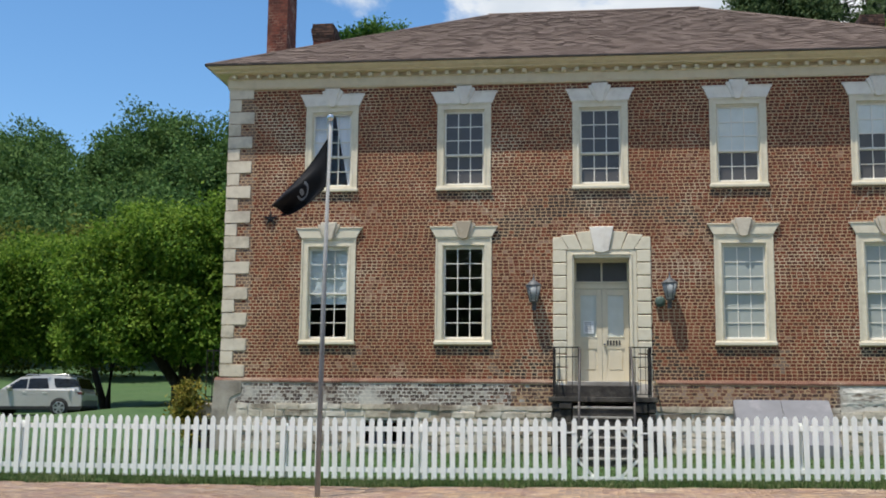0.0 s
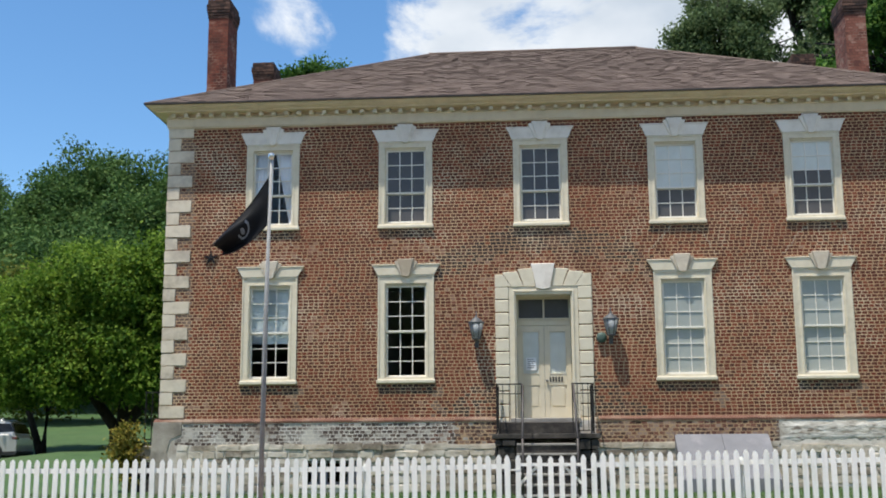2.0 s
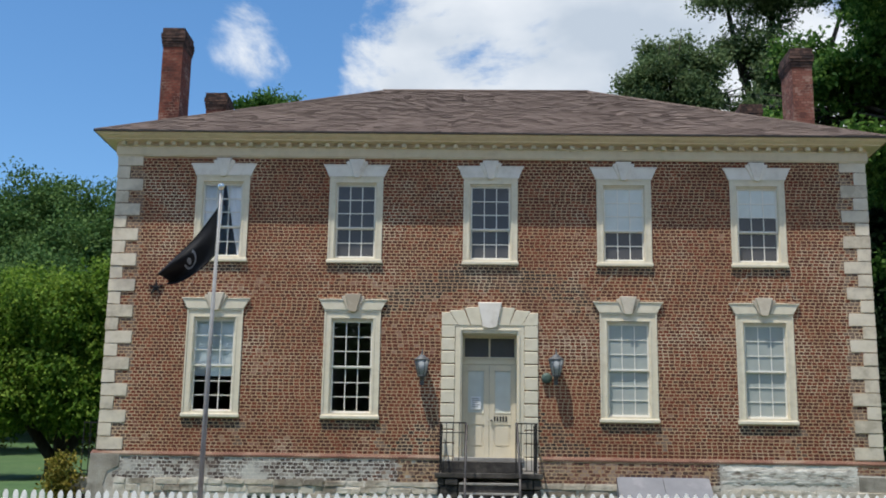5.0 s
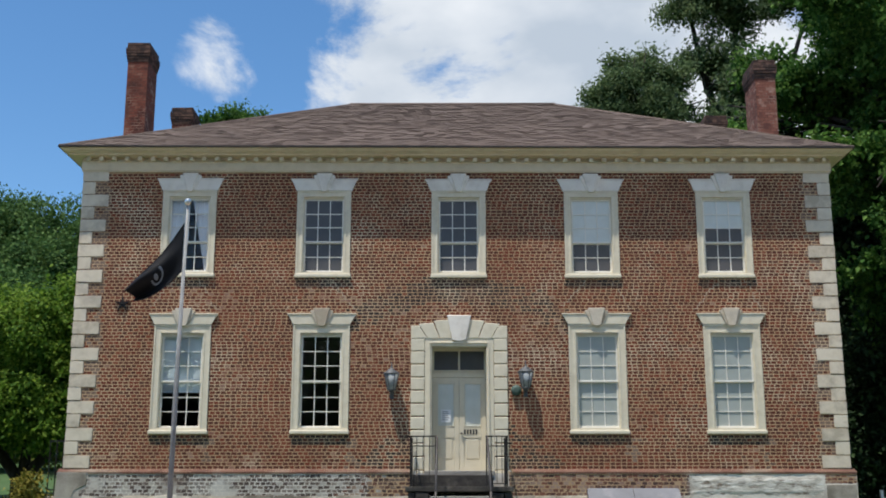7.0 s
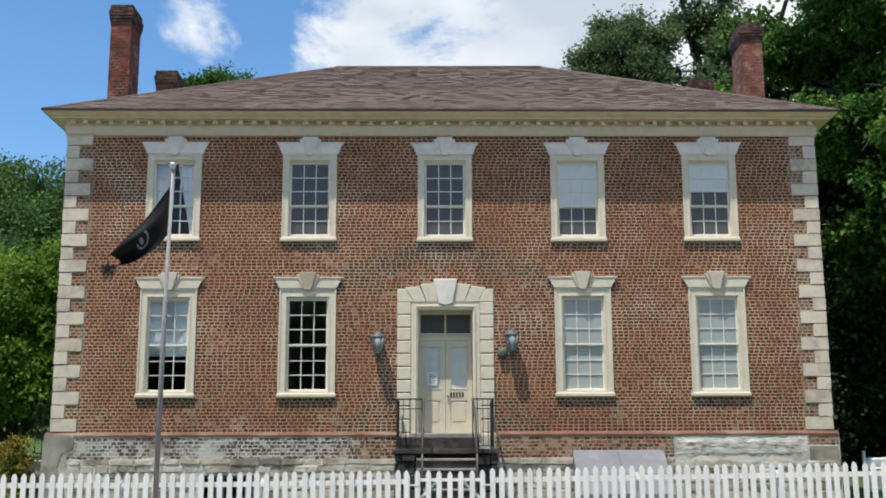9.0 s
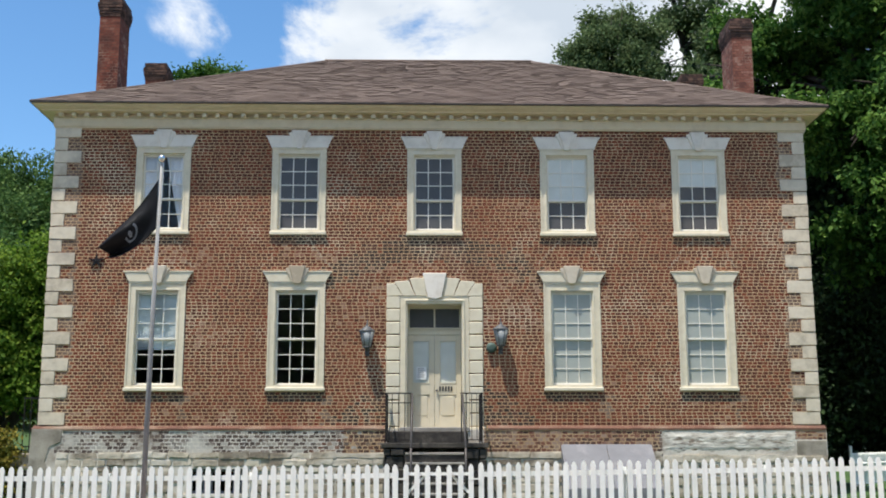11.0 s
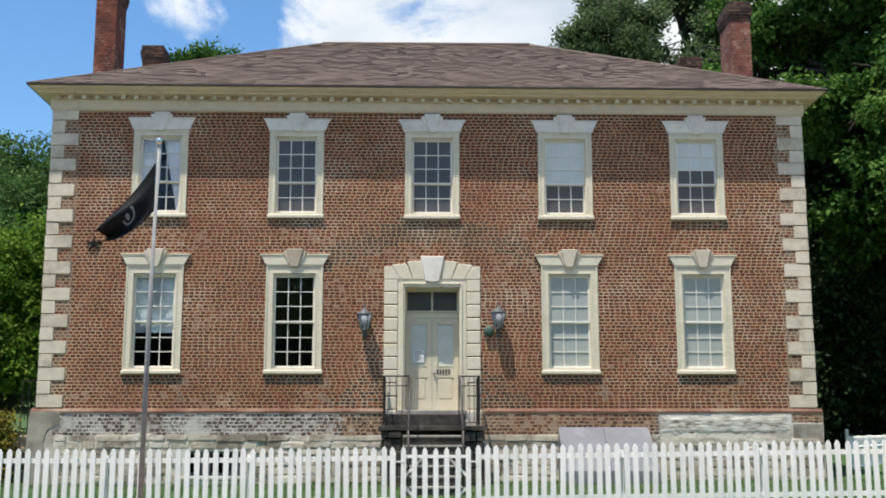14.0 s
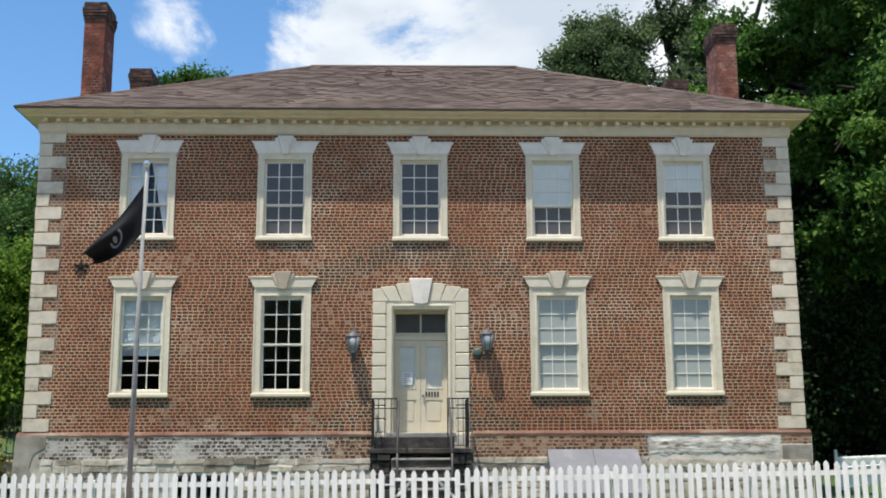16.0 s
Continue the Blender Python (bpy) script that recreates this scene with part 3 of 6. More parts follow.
# quoins: long and short in turn, worn and unevenly set
QH = (TOP - TABLE - 0.06) / 23
rq = random.Random(14)
for side in (-1, 1):
    for k in range(23):
        short = 0.275 if side < 0 else 0.285
        wide = (0.575 if k % 2 == 0 else short) + rq.uniform(-0.02, 0.02)
        z1 = TOP + 0.01 - k * QH
        bm = bmesh.new()
        xo, xi = side * (HALF + 0.018 + rq.uniform(-0.008, 0.006)), side * (HALF - wide)
        xa, xb = min(xo, xi), max(xo, xi)
        za, zb = z1 - QH + 0.010 + rq.uniform(-0.004, 0.004), z1 - 0.006
        box(bm, xa, xb, -0.014 - rq.uniform(0, 0.012), wide * 0.7 if k % 2 else 0.25, za, zb)
        for v in bm.verts:
            v.co.x += rq.uniform(-0.008, 0.008)
            v.co.z += rq.uniform(-0.006, 0.006) + lift(side * HALF, v.co.z)
        bmesh.ops.bevel(bm, geom=bm.edges[:], offset=0.009, segments=2, affect="EDGES")
        part("quoin_stone", bm, M_QUOIN, house)
# big grey corner stones under the quoins
for side in (-1, 1):
    bm = bmesh.new()
    if side < 0:
        prism(bm, ((-8.64, 0.3), (-8.05, 0.3), (-8.12, 0.85), (-8.30, 1.2), (-8.22, 1.5), (-7.95, 1.60), (-7.95, 1.86), (-8.60, 1.88), (-8.63, 1.2)), BASE_Y - 0.014, 0.3, 0.010)
        part("corner_stone", bm, M_CORNER, house, "big grey rendered corner stone")
    else:
        box(bm, 7.92, 8.585, BASE_Y - 0.010, 0.3, 1.20, 1.62, 0.020)
        part("corner_stone", bm, M_CORNER, house, "grey rendered corner stone")


def frame_ring(bm, x0, x1, z0, z1, w, y0, y1):
    """A flat frame round an opening, in one piece."""
    outer, inner = ((x0, z0), (x1, z0), (x1, z1), (x0, z1)), ((x0 + w, z0 + w * 0.4), (x1 - w, z0 + w * 0.4), (x1 - w, z1 - w), (x0 + w, z1 - w))
    rings = [[bm.verts.new((x, y, z)) for x, z in poly] for poly, y in ((outer, y1), (outer, y0 + 0.006), ([(x + (0.006 if x == x0 else -0.006), z) for x, z in outer], y0), (inner, y0), (inner, y1))]
    for a, b in zip(rings, rings[1:] + rings[:1]):
        for k in range(4):
            bm.faces.new((a[k], a[(k + 1) % 4], b[(k + 1) % 4], b[k]))
    return bm


def window(cx, z_sill, z_head, rows_high, rows_low, split, glass, cover, tall_white):
    """One sash window with casing, sill, splayed lintel and keystone. split: height of the meeting rail."""
    bm = bmesh.new()
    half, head = (0.605, 0.185) if tall_white else (0.622, 0.235)
    zi, zt = z_sill + 0.17, z_head - head
    # casing: flat boards with a raised outer moulding and an inner step
    frame_ring(bm, cx - half, cx + half, z_sill + 0.07, z_head - 0.002, half - 0.462, -0.016, 0.10)
    win = part("window", bm, M_TRIM, house, "cream-painted window casing")
    bm = bmesh.new()
    frame_ring(bm, cx - half - 0.008, cx + half + 0.008, z_sill + 0.08, z_head - 0.003, 0.034, -0.034, -0.012)
    part("outer_bead", bm, M_TRIM, win)
    bm = bmesh.new()
    frame_ring(bm, cx - 0.505, cx + 0.505, z_sill + 0.06, zt + 0.075, 0.028, -0.026, -0.012)
    part("inner_bead", bm, M_TRIM, win)
    bm = bmesh.new()
    box(bm, cx - half - 0.03, cx + half + 0.03, -0.060, 0.10, z_sill, z_sill + 0.085, 0.014)
    part("sill", bm, M_TRIM, win)
    bm = bmesh.new()
    for s in (-1, 1):
        a, b = sorted((cx + s * 0.470, cx + s * 0.447))
        box(bm, a, b, 0.02, 0.13, zi - 0.07, zt + 0.05, 0.004)
    box(bm, cx - 0.447, cx + 0.447, 0.02, 0.13, zt, zt + 0.05, 0.004)
    part("stop_bead", bm, M_TRIM, win)
    g = 0.412
    for which, (a, b, y, rows) in enumerate(((split, zt, 0.055, rows_high), (zi - 0.06, split + 0.02, 0.095, rows_low))):
        bm = bmesh.new()
        for s in (-1, 1):
            p, q = sorted((cx + s * 0.447, cx + s * g))
            box(bm, p, q, y, y + 0.035, a, b, 0.003)
        low = 0.040 if which == 0 else 0.075
        box(bm, cx - g, cx + g, y, y + 0.035, a, a + low, 0.003)
        box(bm, cx - g, cx + g, y, y + 0.035, b - 0.035, b, 0.003)
        for k in (1, 2):
            x = cx - g + 2 * g / 3 * k
            box(bm, x - 0.010, x + 0.010, y + 0.002, y + 0.033, a + low, b - 0.035)
        step = (b - 0.035 - a - low) / rows
        for k in range(1, rows):
            z = a + low + step * k
            box(bm, cx - g, cx + g, y + 0.003, y + 0.032, z - 0.010, z + 0.010)
        part("sash", bm, M_SASH, win, "white-painted sash")
        for i in range(3):
            for j in range(rows):
                bm = bmesh.new()
                w = 2 * g / 3
                x, z = cx - g + w * i, a + low + step * j
                t = r.uniform(-0.0022, 0.0022)
                v = [bm.verts.new(p) for p in ((x, y + 0.018 + t, z), (x + w, y + 0.018 - t, z), (x + w, y + 0.018, z + step), (x, y + 0.018, z + step))]
                bm.faces.new(v)
                part("pane", bm, glass(which, j), win)
    # splayed lintel in two halves with a curved end and a thin cap, and the keystone between them
    if tall_white:
        lt, lb, kt, kb, kw, m_l, m_k = z_head + 0.28, z_head, z_head + 0.40, z_head - 0.035, (0.205, 0.068), M_LINTEL_HIGH, M_LINTEL_HIGH
    else:
        lt, lb, kt, kb, kw, m_l, m_k = z_head + 0.245, z_head, z_head + 0.36, z_head - 0.045, (0.215, 0.085), M_TRIM, M_KEYSTONE
    wide = 0.76 if tall_white else 0.77
    for s in (-1, 1):
        bm = bmesh.new()
        poly = [(cx + s * 0.08, lb), (cx + s * 0.635, lb), (cx + s * 0.662, lb + 0.07), (cx + s * (wide - 0.05), lt - 0.085), (cx + s * (wide - 0.012), lt - 0.03), (cx + s * (wide - 0.012), lt - 0.008), (cx + s * 0.08, lt - 0.008)]
        prism(bm, poly, -0.045, 0.05, 0.006)
        part("lintel", bm, m_l, win, "splayed white stone lintel" if tall_white else "splayed cream lintel")
        bm = bmesh.new()
        a, b = sorted((cx + s * 0.10, cx + s * wide))
        box(bm, a, b, -0.060, 0.05, lt - 0.026, lt, 0.005)
        part("lintel_cap", bm, m_l, win)
        # side slips of the keystone, set back behind its face
        bm = bmesh.new()
        prism(bm, [(cx + s * x, z) for x, z in ((kw[1] * 0.5, kb + 0.035), (kw[1] + 0.03, kb + 0.035), (kw[0] + 0.045, kt - 0.07), (kw[0] + 0.02, kt - 0.045), (kw[0] * 0.5, kt - 0.045))], -0.072, 0.05, 0.006)
        part("keystone_slip", bm, m_k, win)
    bm = bmesh.new()
    prism(bm, ((cx - kw[0] * 0.88, kt), (cx - kw[1], kb + 0.02), (cx - kw[1] * 0.6, kb), (cx + kw[1] * 0.6, kb), (cx + kw[1], kb + 0.02), (cx + kw[0] * 0.88, kt)), -0.098, 0.05, 0.010)
    if tall_white:
        for s in (-1, 0, 1):
            prism(bm, ((cx + s * 0.085 - 0.022, kt - 0.10), (cx + s * 0.035 - 0.012, kb + 0.06), (cx + s * 0.035 + 0.012, kb + 0.06), (cx + s * 0.085 + 0.022, kt - 0.10)), -0.108, -0.09)
    part("keystone", bm, m_k, win, "fluted white keystone" if tall_white else "sandy stone keystone")
    # what hangs behind the glass
    if cover:
        kind, a, b = cover
        deep = 0.15
        bm = bmesh.new()
        if kind == "blind":
            n = 14
            for i in range(n):
                x0, x1 = cx - 0.44 + 0.88 * i / n, cx - 0.44 + 0.88 * (i + 1) / n
                y0, y1 = (deep + 0.006 * math.sin(k * 1.3) for k in (i, i + 1))
                v = [bm.verts.new(p) for p in ((x0, y0, a), (x1, y1, a), (x1, y1, b), (x0, y0, b))]
                bm.faces.new(v)
            box(bm, cx - 0.44, cx + 0.44, deep - 0.008, deep + 0.012, a - 0.02, a + 0.012)
            bmesh.ops.remove_doubles(bm, verts=bm.verts, dist=1e-4)
            part("blind", bm, M_BLIND if tall_white else M_BLIND_LOW, win, "white roller blind partly drawn")
        else:
            for s in (-1, 1):
                n = 30
                cols = []
                for i in range(n + 1):
                    f = i / n
                    y = 0.155 + 0.02 * math.sin(i * 1.9 + s)
                    xa = cx + s * (0.45 - 0.43 * f)
                    xb = cx + s * (0.43 - (0.34 if s < 0 else 0.07) * f)
                    cols.append([bm.verts.new(p) for p in ((xa, y, b), (cx + s * (0.43 - (0.40 if s < 0 else 0.22) * f), y, a + 0.45 * (b - a)), (xb, y, a))])
                for p, q in zip(cols, cols[1:]):
                    for k in range(2):
                        bm.faces.new((p[k], q[k], q[k + 1], p[k + 1])).smooth = True
            part("curtain", bm, M_CURTAIN, win, "pair of white curtains drawn back")
    return win


HIGH_COVER = (("curtain", 6.35, 8.02), None, None, None, None)
# the glass of each pane by sash (0 upper, 1 lower) and row from below
HIGH_GLASS = (lambda sash, row: M_GLASS_SHINY, lambda sash, row: M_GREY_PANE, lambda sash, row: M_GREY_PANE,
              lambda sash, row: M_GREY_PANE if sash else M_COVERED_PANE, lambda sash, row: M_GREY_PANE if sash or row == 0 else M_COVERED_PANE)
for cx, cover in zip(BAYS_HIGH, HIGH_COVER):
    up = lift(cx, 7.2)
    window(cx, 6.135 + up * 0.8, 8.15 + up, 3, 2, 6.945 + up, HIGH_GLASS[BAYS_HIGH.index(cx)], cover, True)
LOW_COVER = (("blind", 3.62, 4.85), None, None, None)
for k, (cx, cover) in enumerate(zip(BAYS_LOW, LOW_COVER)):
    window(cx, 2.68, 5.09, 3, 3, 3.815, (lambda sash, row: M_GLASS) if k < 2 else (lambda sash, row: M_FROST), cover, False)

# ---- doorway ----
bm = bmesh.new()
for s in (-1, 1):
    a, b = sorted((DOOR_X + s * 0.76, DOOR_X + s * 0.60))
    box(bm, a, b, -0.02, 0.42, 1.86, 4.79, 0.01)
    a, b = sorted((DOOR_X + s * 0.665, DOOR_X + s * 0.635))
    box(bm, a, b, -0.045, -0.018, 1.86, 4.66, 0.006)
box(bm, DOOR_X - 0.60, DOOR_X + 0.60, -0.02, 0.42, 4.60, 4.79, 0.01)
box(bm, DOOR_X - 0.66, DOOR_X + 0.66, -0.045, -0.018, 4.66, 4.70, 0.006)
doorway = part("doorway", bm, M_TRIM, house, "cream-painted door casing with a deep reveal")
JH = (4.775 - 1.62) / 11
for s in (-1, 1):
    for k in range(11):
        bm = bmesh.new()
        z1 = 4.775 - k * JH
        grow = 0.06 if k >= 10 else 0.0
        a, b = sorted((DOOR_X + s * (1.065 + grow), DOOR_X + s * 0.765))
        box(bm, a, b, -0.035 - grow * 0.4, 0.06, z1 - JH + 0.018, z1 - 0.005, 0.012)
        part("jamb_block", bm, M_TRIM, doorway)
    # fanned arch stones
    for k, poly in enumerate((((0.17, 4.78), (0.42, 4.78), (0.56, 5.17), (0.24, 5.195)), ((0.43, 4.78), (0.70, 4.78), (0.90, 5.10), (0.575, 5.125)),
                              ((0.71, 4.78), (1.065, 4.78), (1.065, 5.06), (0.885, 5.06)))):
        bm = bmesh.new()
        prism(bm, [(DOOR_X + s * x, z) for x, z in poly], -0.035, 0.05, 0.008)
        part("arch_stone", bm, M_TRIM, doorway)
bm = bmesh.new()
prism(bm, ((DOOR_X - 0.265, 5.29), (DOOR_X - 0.155, 4.74), (DOOR_X, 4.70), (DOOR_X + 0.155, 4.74), (DOOR_X + 0.265, 5.29)), -0.075, 0.05, 0.010)
part("keystone", bm, M_LINTEL_HIGH, doorway, "large white keystone")
# transom light
bm = bmesh.new()
box(bm, DOOR_X - 0.60, DOOR_X + 0.60, 0.26, 0.33, 3.95, 4.10, 0.008)
box(bm, DOOR_X - 0.60, DOOR_X + 0.60, 0.24, 0.27, 4.085, 4.115, 0.005)
box(bm, DOOR_X - 0.02, DOOR_X + 0.02, 0.28, 0.32, 4.10, 4.54)
box(bm, DOOR_X - 0.60, DOOR_X + 0.60, 0.27, 0.33, 4.54, 4.60)
for s in (-1, 1):
    a, b = sorted((DOOR_X + s * 0.60, DOOR_X + s * 0.555))
    box(bm, a, b, 0.27, 0.33, 4.10, 4.54)
for k in range(24):
    x = DOOR_X - 0.575 + 0.05 * k
    box(bm, x - 0.013, x + 0.013, 0.235, 0.262, 4.055, 4.08)
part("transom", bm, M_DOOR, doorway, "transom bar with small dentils").location.y = 0.07
for s in (-1, 1):
    bm = bmesh.new()
    a, b = sorted((DOOR_X + s * 0.02, DOOR_X + s * 0.555))
    v = [bm.verts.new(p) for p in ((a, 0.30, 4.10), (b, 0.30, 4.10), (b, 0.30, 4.54), (a, 0.30, 4.54))]
    bm.faces.new(v)
    part("transom_pane", bm, M_GREY_PANE, doorway, "dark transom glass").location.y = 0.07
for s in (-1, 1):
    lo, hi = sorted((DOOR_X + s * 0.003, DOOR_X + s * 0.592))
    bm = bmesh.new()
    g0, g1 = lo + 0.105, hi - 0.105
    box(bm, lo, g0, 0.27, 0.32, 1.90, 3.945, 0.004)
    box(bm, g1, hi, 0.27, 0.32, 1.90, 3.945, 0.004)
    box(bm, g0, g1, 0.271, 0.319, 3.83, 3.944)
    box(bm, g0, g1, 0.271, 0.319, 2.63, 2.87)
    box(bm, g0, g1, 0.271, 0.319, 1.901, 2.13)
    box(bm, g0, g1, 0.287, 0.319, 2.13, 2.63)
    box(bm, g0 + 0.045, g1 - 0.045, 0.276, 0.290, 2.17, 2.59, 0.008)
    for p, q, c, d in ((g0, g0 + 0.018, 2.87, 3.83), (g1 - 0.018, g1, 2.87, 3.83), (g0 + 0.018, g1 - 0.018, 2.87, 2.888), (g0 + 0.018, g1 - 0.018, 3.812, 3.83)):
        box(bm, p, q, 0.264, 0.30, c, d)
    leaf = part("door", bm, M_DOOR, doorway, "cream panelled door leaf, closed")
    leaf.location.y = 0.07
    bm = bmesh.new()
    v = [bm.verts.new(p) for p in ((g0, 0.296, 2.87), (g1, 0.296, 2.87), (g1, 0.296, 3.83), (g0, 0.296, 3.83))]
    bm.faces.new(v)
    part("door_pane", bm, M_COVERED_PANE, leaf, "pale door glass with the curtain behind painted in")
    if s < 0:
        bm = bmesh.new()
        box(bm, lo + 0.185, lo + 0.41, 0.2585, 0.2625, 2.96, 3.24)
        part("notice", bm, M_PAPER, leaf, "white paper notice")
        bm = bmesh.new()
        for k in range(5):
            box(bm, lo + 0.215, lo + (0.38 if k % 2 else 0.35), 0.2555, 0.2582, 3.19 - 0.045 * k, 3.205 - 0.045 * k)
        part("notice_lines", bm, M_HATCH, leaf)
    else:
        bm = bmesh.new()
        for k in range(5):
            box(bm, lo + 0.10 + 0.064 * k, lo + 0.138 + 0.064 * k, 0.262, 0.270, 2.70, 2.81)
        part("number_plate", bm, M_INK, leaf, "dark upright bars")
        bm = bmesh.new()
        lathe(bm, ((0.012, -0.02), (0.026, -0.01), (0.026, 0.012), (0.01, 0.02)), (lo + 0.05, 0.24, 2.72), 12)
        part("knob", bm, M_COPPER, leaf, "dull metal door knob")
bm = bmesh.new()
box(bm, DOOR_X - 0.76, DOOR_X + 0.76, -0.12, 0.42, 1.80, 1.90, 0.012)
part("threshold", bm, M_NOSING, doorway, "worn stone threshold")

# ---- cornice ----
PROFILE = ((0.03, 8.57), (-0.045, 8.57), (-0.045, 8.595), (-0.06, 8.605), (-0.06, 8.790), (-0.085, 8.800), (-0.085, 8.812), (-0.045, 8.815), (-0.045, 8.895), (-0.20, 8.897), (-0.275, 8.90), (-0.285, 8.905), (-0.285, 8.925), (-0.315, 8.94), (-0.36, 8.955), (-0.405, 8.985), (-0.43, 9.015), (-0.455, 9.02), (-0.455, 9.03), (0.03, 9.03))


def ring_moulding(bm, profile):
    """A moulding mitred round the whole house."""
    loops = []
    for y, z in profile:
        o = -y
        loops.append([bm.verts.new(p) for p in ((-HALF - o, -o, z + lift(-HALF, z)), (HALF + o, -o, z), (HALF + o, DEEP + o, z), (-HALF - o, DEEP + o, z + lift(-HALF, z)))])
    for a, b in zip(loops, loops[1:]):
        for k in range(4):
            bm.faces.new((a[k], a[(k + 1) % 4], b[(k + 1) % 4], b[k]))
    return bm


cornice = part("cornice", ring_moulding(bmesh.new(), PROFILE), M_CORNICE, house, "ochre-cream moulded cornice")
dentil = mesh_of("dentil", box(bmesh.new(), -0.047, 0.047, -0.135, 0.0, -0.046, 0.037, 0.004), M_TRIM)
nd = 58
for k in range(nd):
    put("dentil", dentil, cornice, pose(-8.385 + 0.2942 * k, -0.046, 8.858 + lift(-8.385 + 0.2942 * k, 8.86)))

# ---- roof ----
EAVE, RIDGE_Z, RIDGE_Y = 0.475, 12.24, 5.45
RIDGE = (-2.90, 2.80)
bm = bmesh.new()
corners = ((-HALF - EAVE, -EAVE), (HALF + EAVE, -EAVE), (HALF + EAVE, DEEP + EAVE), (-HALF - EAVE, DEEP + EAVE))
low = [bm.verts.new((x, y, 9.02 + lift(x, 9.0) * (x < 0))) for x, y in corners]
up = [bm.verts.new((x, y, 9.034 + lift(x, 9.0) * (x < 0))) for x, y in corners]
ra, rb = bm.verts.new((RIDGE[0], RIDGE_Y, RIDGE_Z - 0.045)), bm.verts.new((RIDGE[1], RIDGE_Y, RIDGE_Z - 0.045))
bm.faces.new(low[::-1])
for k in range(4):
    bm.faces.new((low[k], low[(k + 1) % 4], up[(k + 1) % 4], up[k]))
bm.faces.new((up[0], up[1], rb, ra))
bm.faces.new((up[1], up[2], rb))
bm.faces.new((up[2], up[3], ra, rb))
bm.faces.new((up[3], up[0], ra))
roof = part("roof", bm, M_ROOF, house, "brown asphalt shingle hip roof")
bm = bmesh.new()
for (x0, y0), (x1, y1) in ((corners[0], corners[1]), (corners[1], corners[2]), (corners[3], corners[0])):
    d = Vector((x1 - x0, y1 - y0, 0)).normalized()
    o = Vector((d.y, -d.x, 0))
    ends = [(Vector((x, y, 9.026 + lift(x, 9.0) * (x < 0))) + d * e) for x, y, e in ((x0, y0, -0.016), (x1, y1, 0.016))]
    v = [bm.verts.new(p + o * q + Vector((0, 0, h))) for p in ends for q, h in ((-0.01, 0), (0.016, 0), (0.016, 0.034), (-0.01, 0.034))]
    for q in ((0, 1, 2, 3), (7, 6, 5, 4), (0, 4, 5, 1), (1, 5, 6, 2), (2, 6, 7, 3), (3, 7, 4, 0)):
        bm.faces.new([v[i] for i in q])
part("drip_edge", bm, M_EDGE, roof, "dark drip edge")
# shingle tabs of the front slope, course over course
rng = np.random.default_rng(21)
ev, eq = [], []
n_course = 47
slope_y, slope_z = RIDGE_Y + EAVE, RIDGE_Z - 9.065
nrm = np.array((0, -slope_z, slope_y)) / math.hypot(slope_y, slope_z)
along = np.array((0, slope_y, slope_z)) / math.hypot(slope_y, slope_z)
length = math.hypot(slope_y, slope_z)
for c in range(n_course):
    d0, d1 = length * c / n_course, length * (c + 1.12) / n_course
    f = min(1.0, (c + 1) / n_course)
    xl = -HALF - EAVE + (RIDGE[0] + HALF + EAVE) * f
    xr = HALF + EAVE + (RIDGE[1] - HALF - EAVE) * f
    x = xl - rng.uniform(0, 0.2)
    while x < xr:
        w = 0.14 + 0.14 * rng.random()
        a, b = max(x, xl), min(x + w - 0.006, xr)
        if b - a > 0.03:
            t = rng.uniform(0.012, 0.026)
            base = np.array((0, -EAVE, 9.065))
            p = [base + along * d0 + nrm * t, base + along * min(d1, length) + nrm * 0.004, base + along * d0 - nrm * 0.002]
            k = len(ev)
            for xx, pp in ((a, p[0]), (b, p[0]), (b, p[1]), (a, p[1]), (a, p[2]), (b, p[2])):
                ev.append((xx, pp[1], pp[2] + lift(xx, 9.0) * max(0.0, -xx / 9.0) * (1 - c / n_course)))
            eq += [(k, k + 1, k + 2, k + 3), (k + 4, k + 5, k + 1, k)]
        x += w
part("shingles", fast_mesh("shingles", ev, eq, M_ROOF), None, roof, kind="stuff")
bm = bmesh.new()
tube(bm, ((RIDGE[0] - 0.05, RIDGE_Y, RIDGE_Z + 0.0), (RIDGE[1] + 0.05, RIDGE_Y, RIDGE_Z + 0.0)), 0.05, 6)
for cx, cy, ex in ((-HALF - EAVE, -EAVE, RIDGE[0]), (HALF + EAVE, -EAVE, RIDGE[1])):
    tube(bm, ((cx, cy, 9.05 + lift(cx, 9.0) * (cx < 0)), (ex, RIDGE_Y, RIDGE_Z)), 0.035, 6)
part("ridge_cap", bm, M_ROOF, roof)


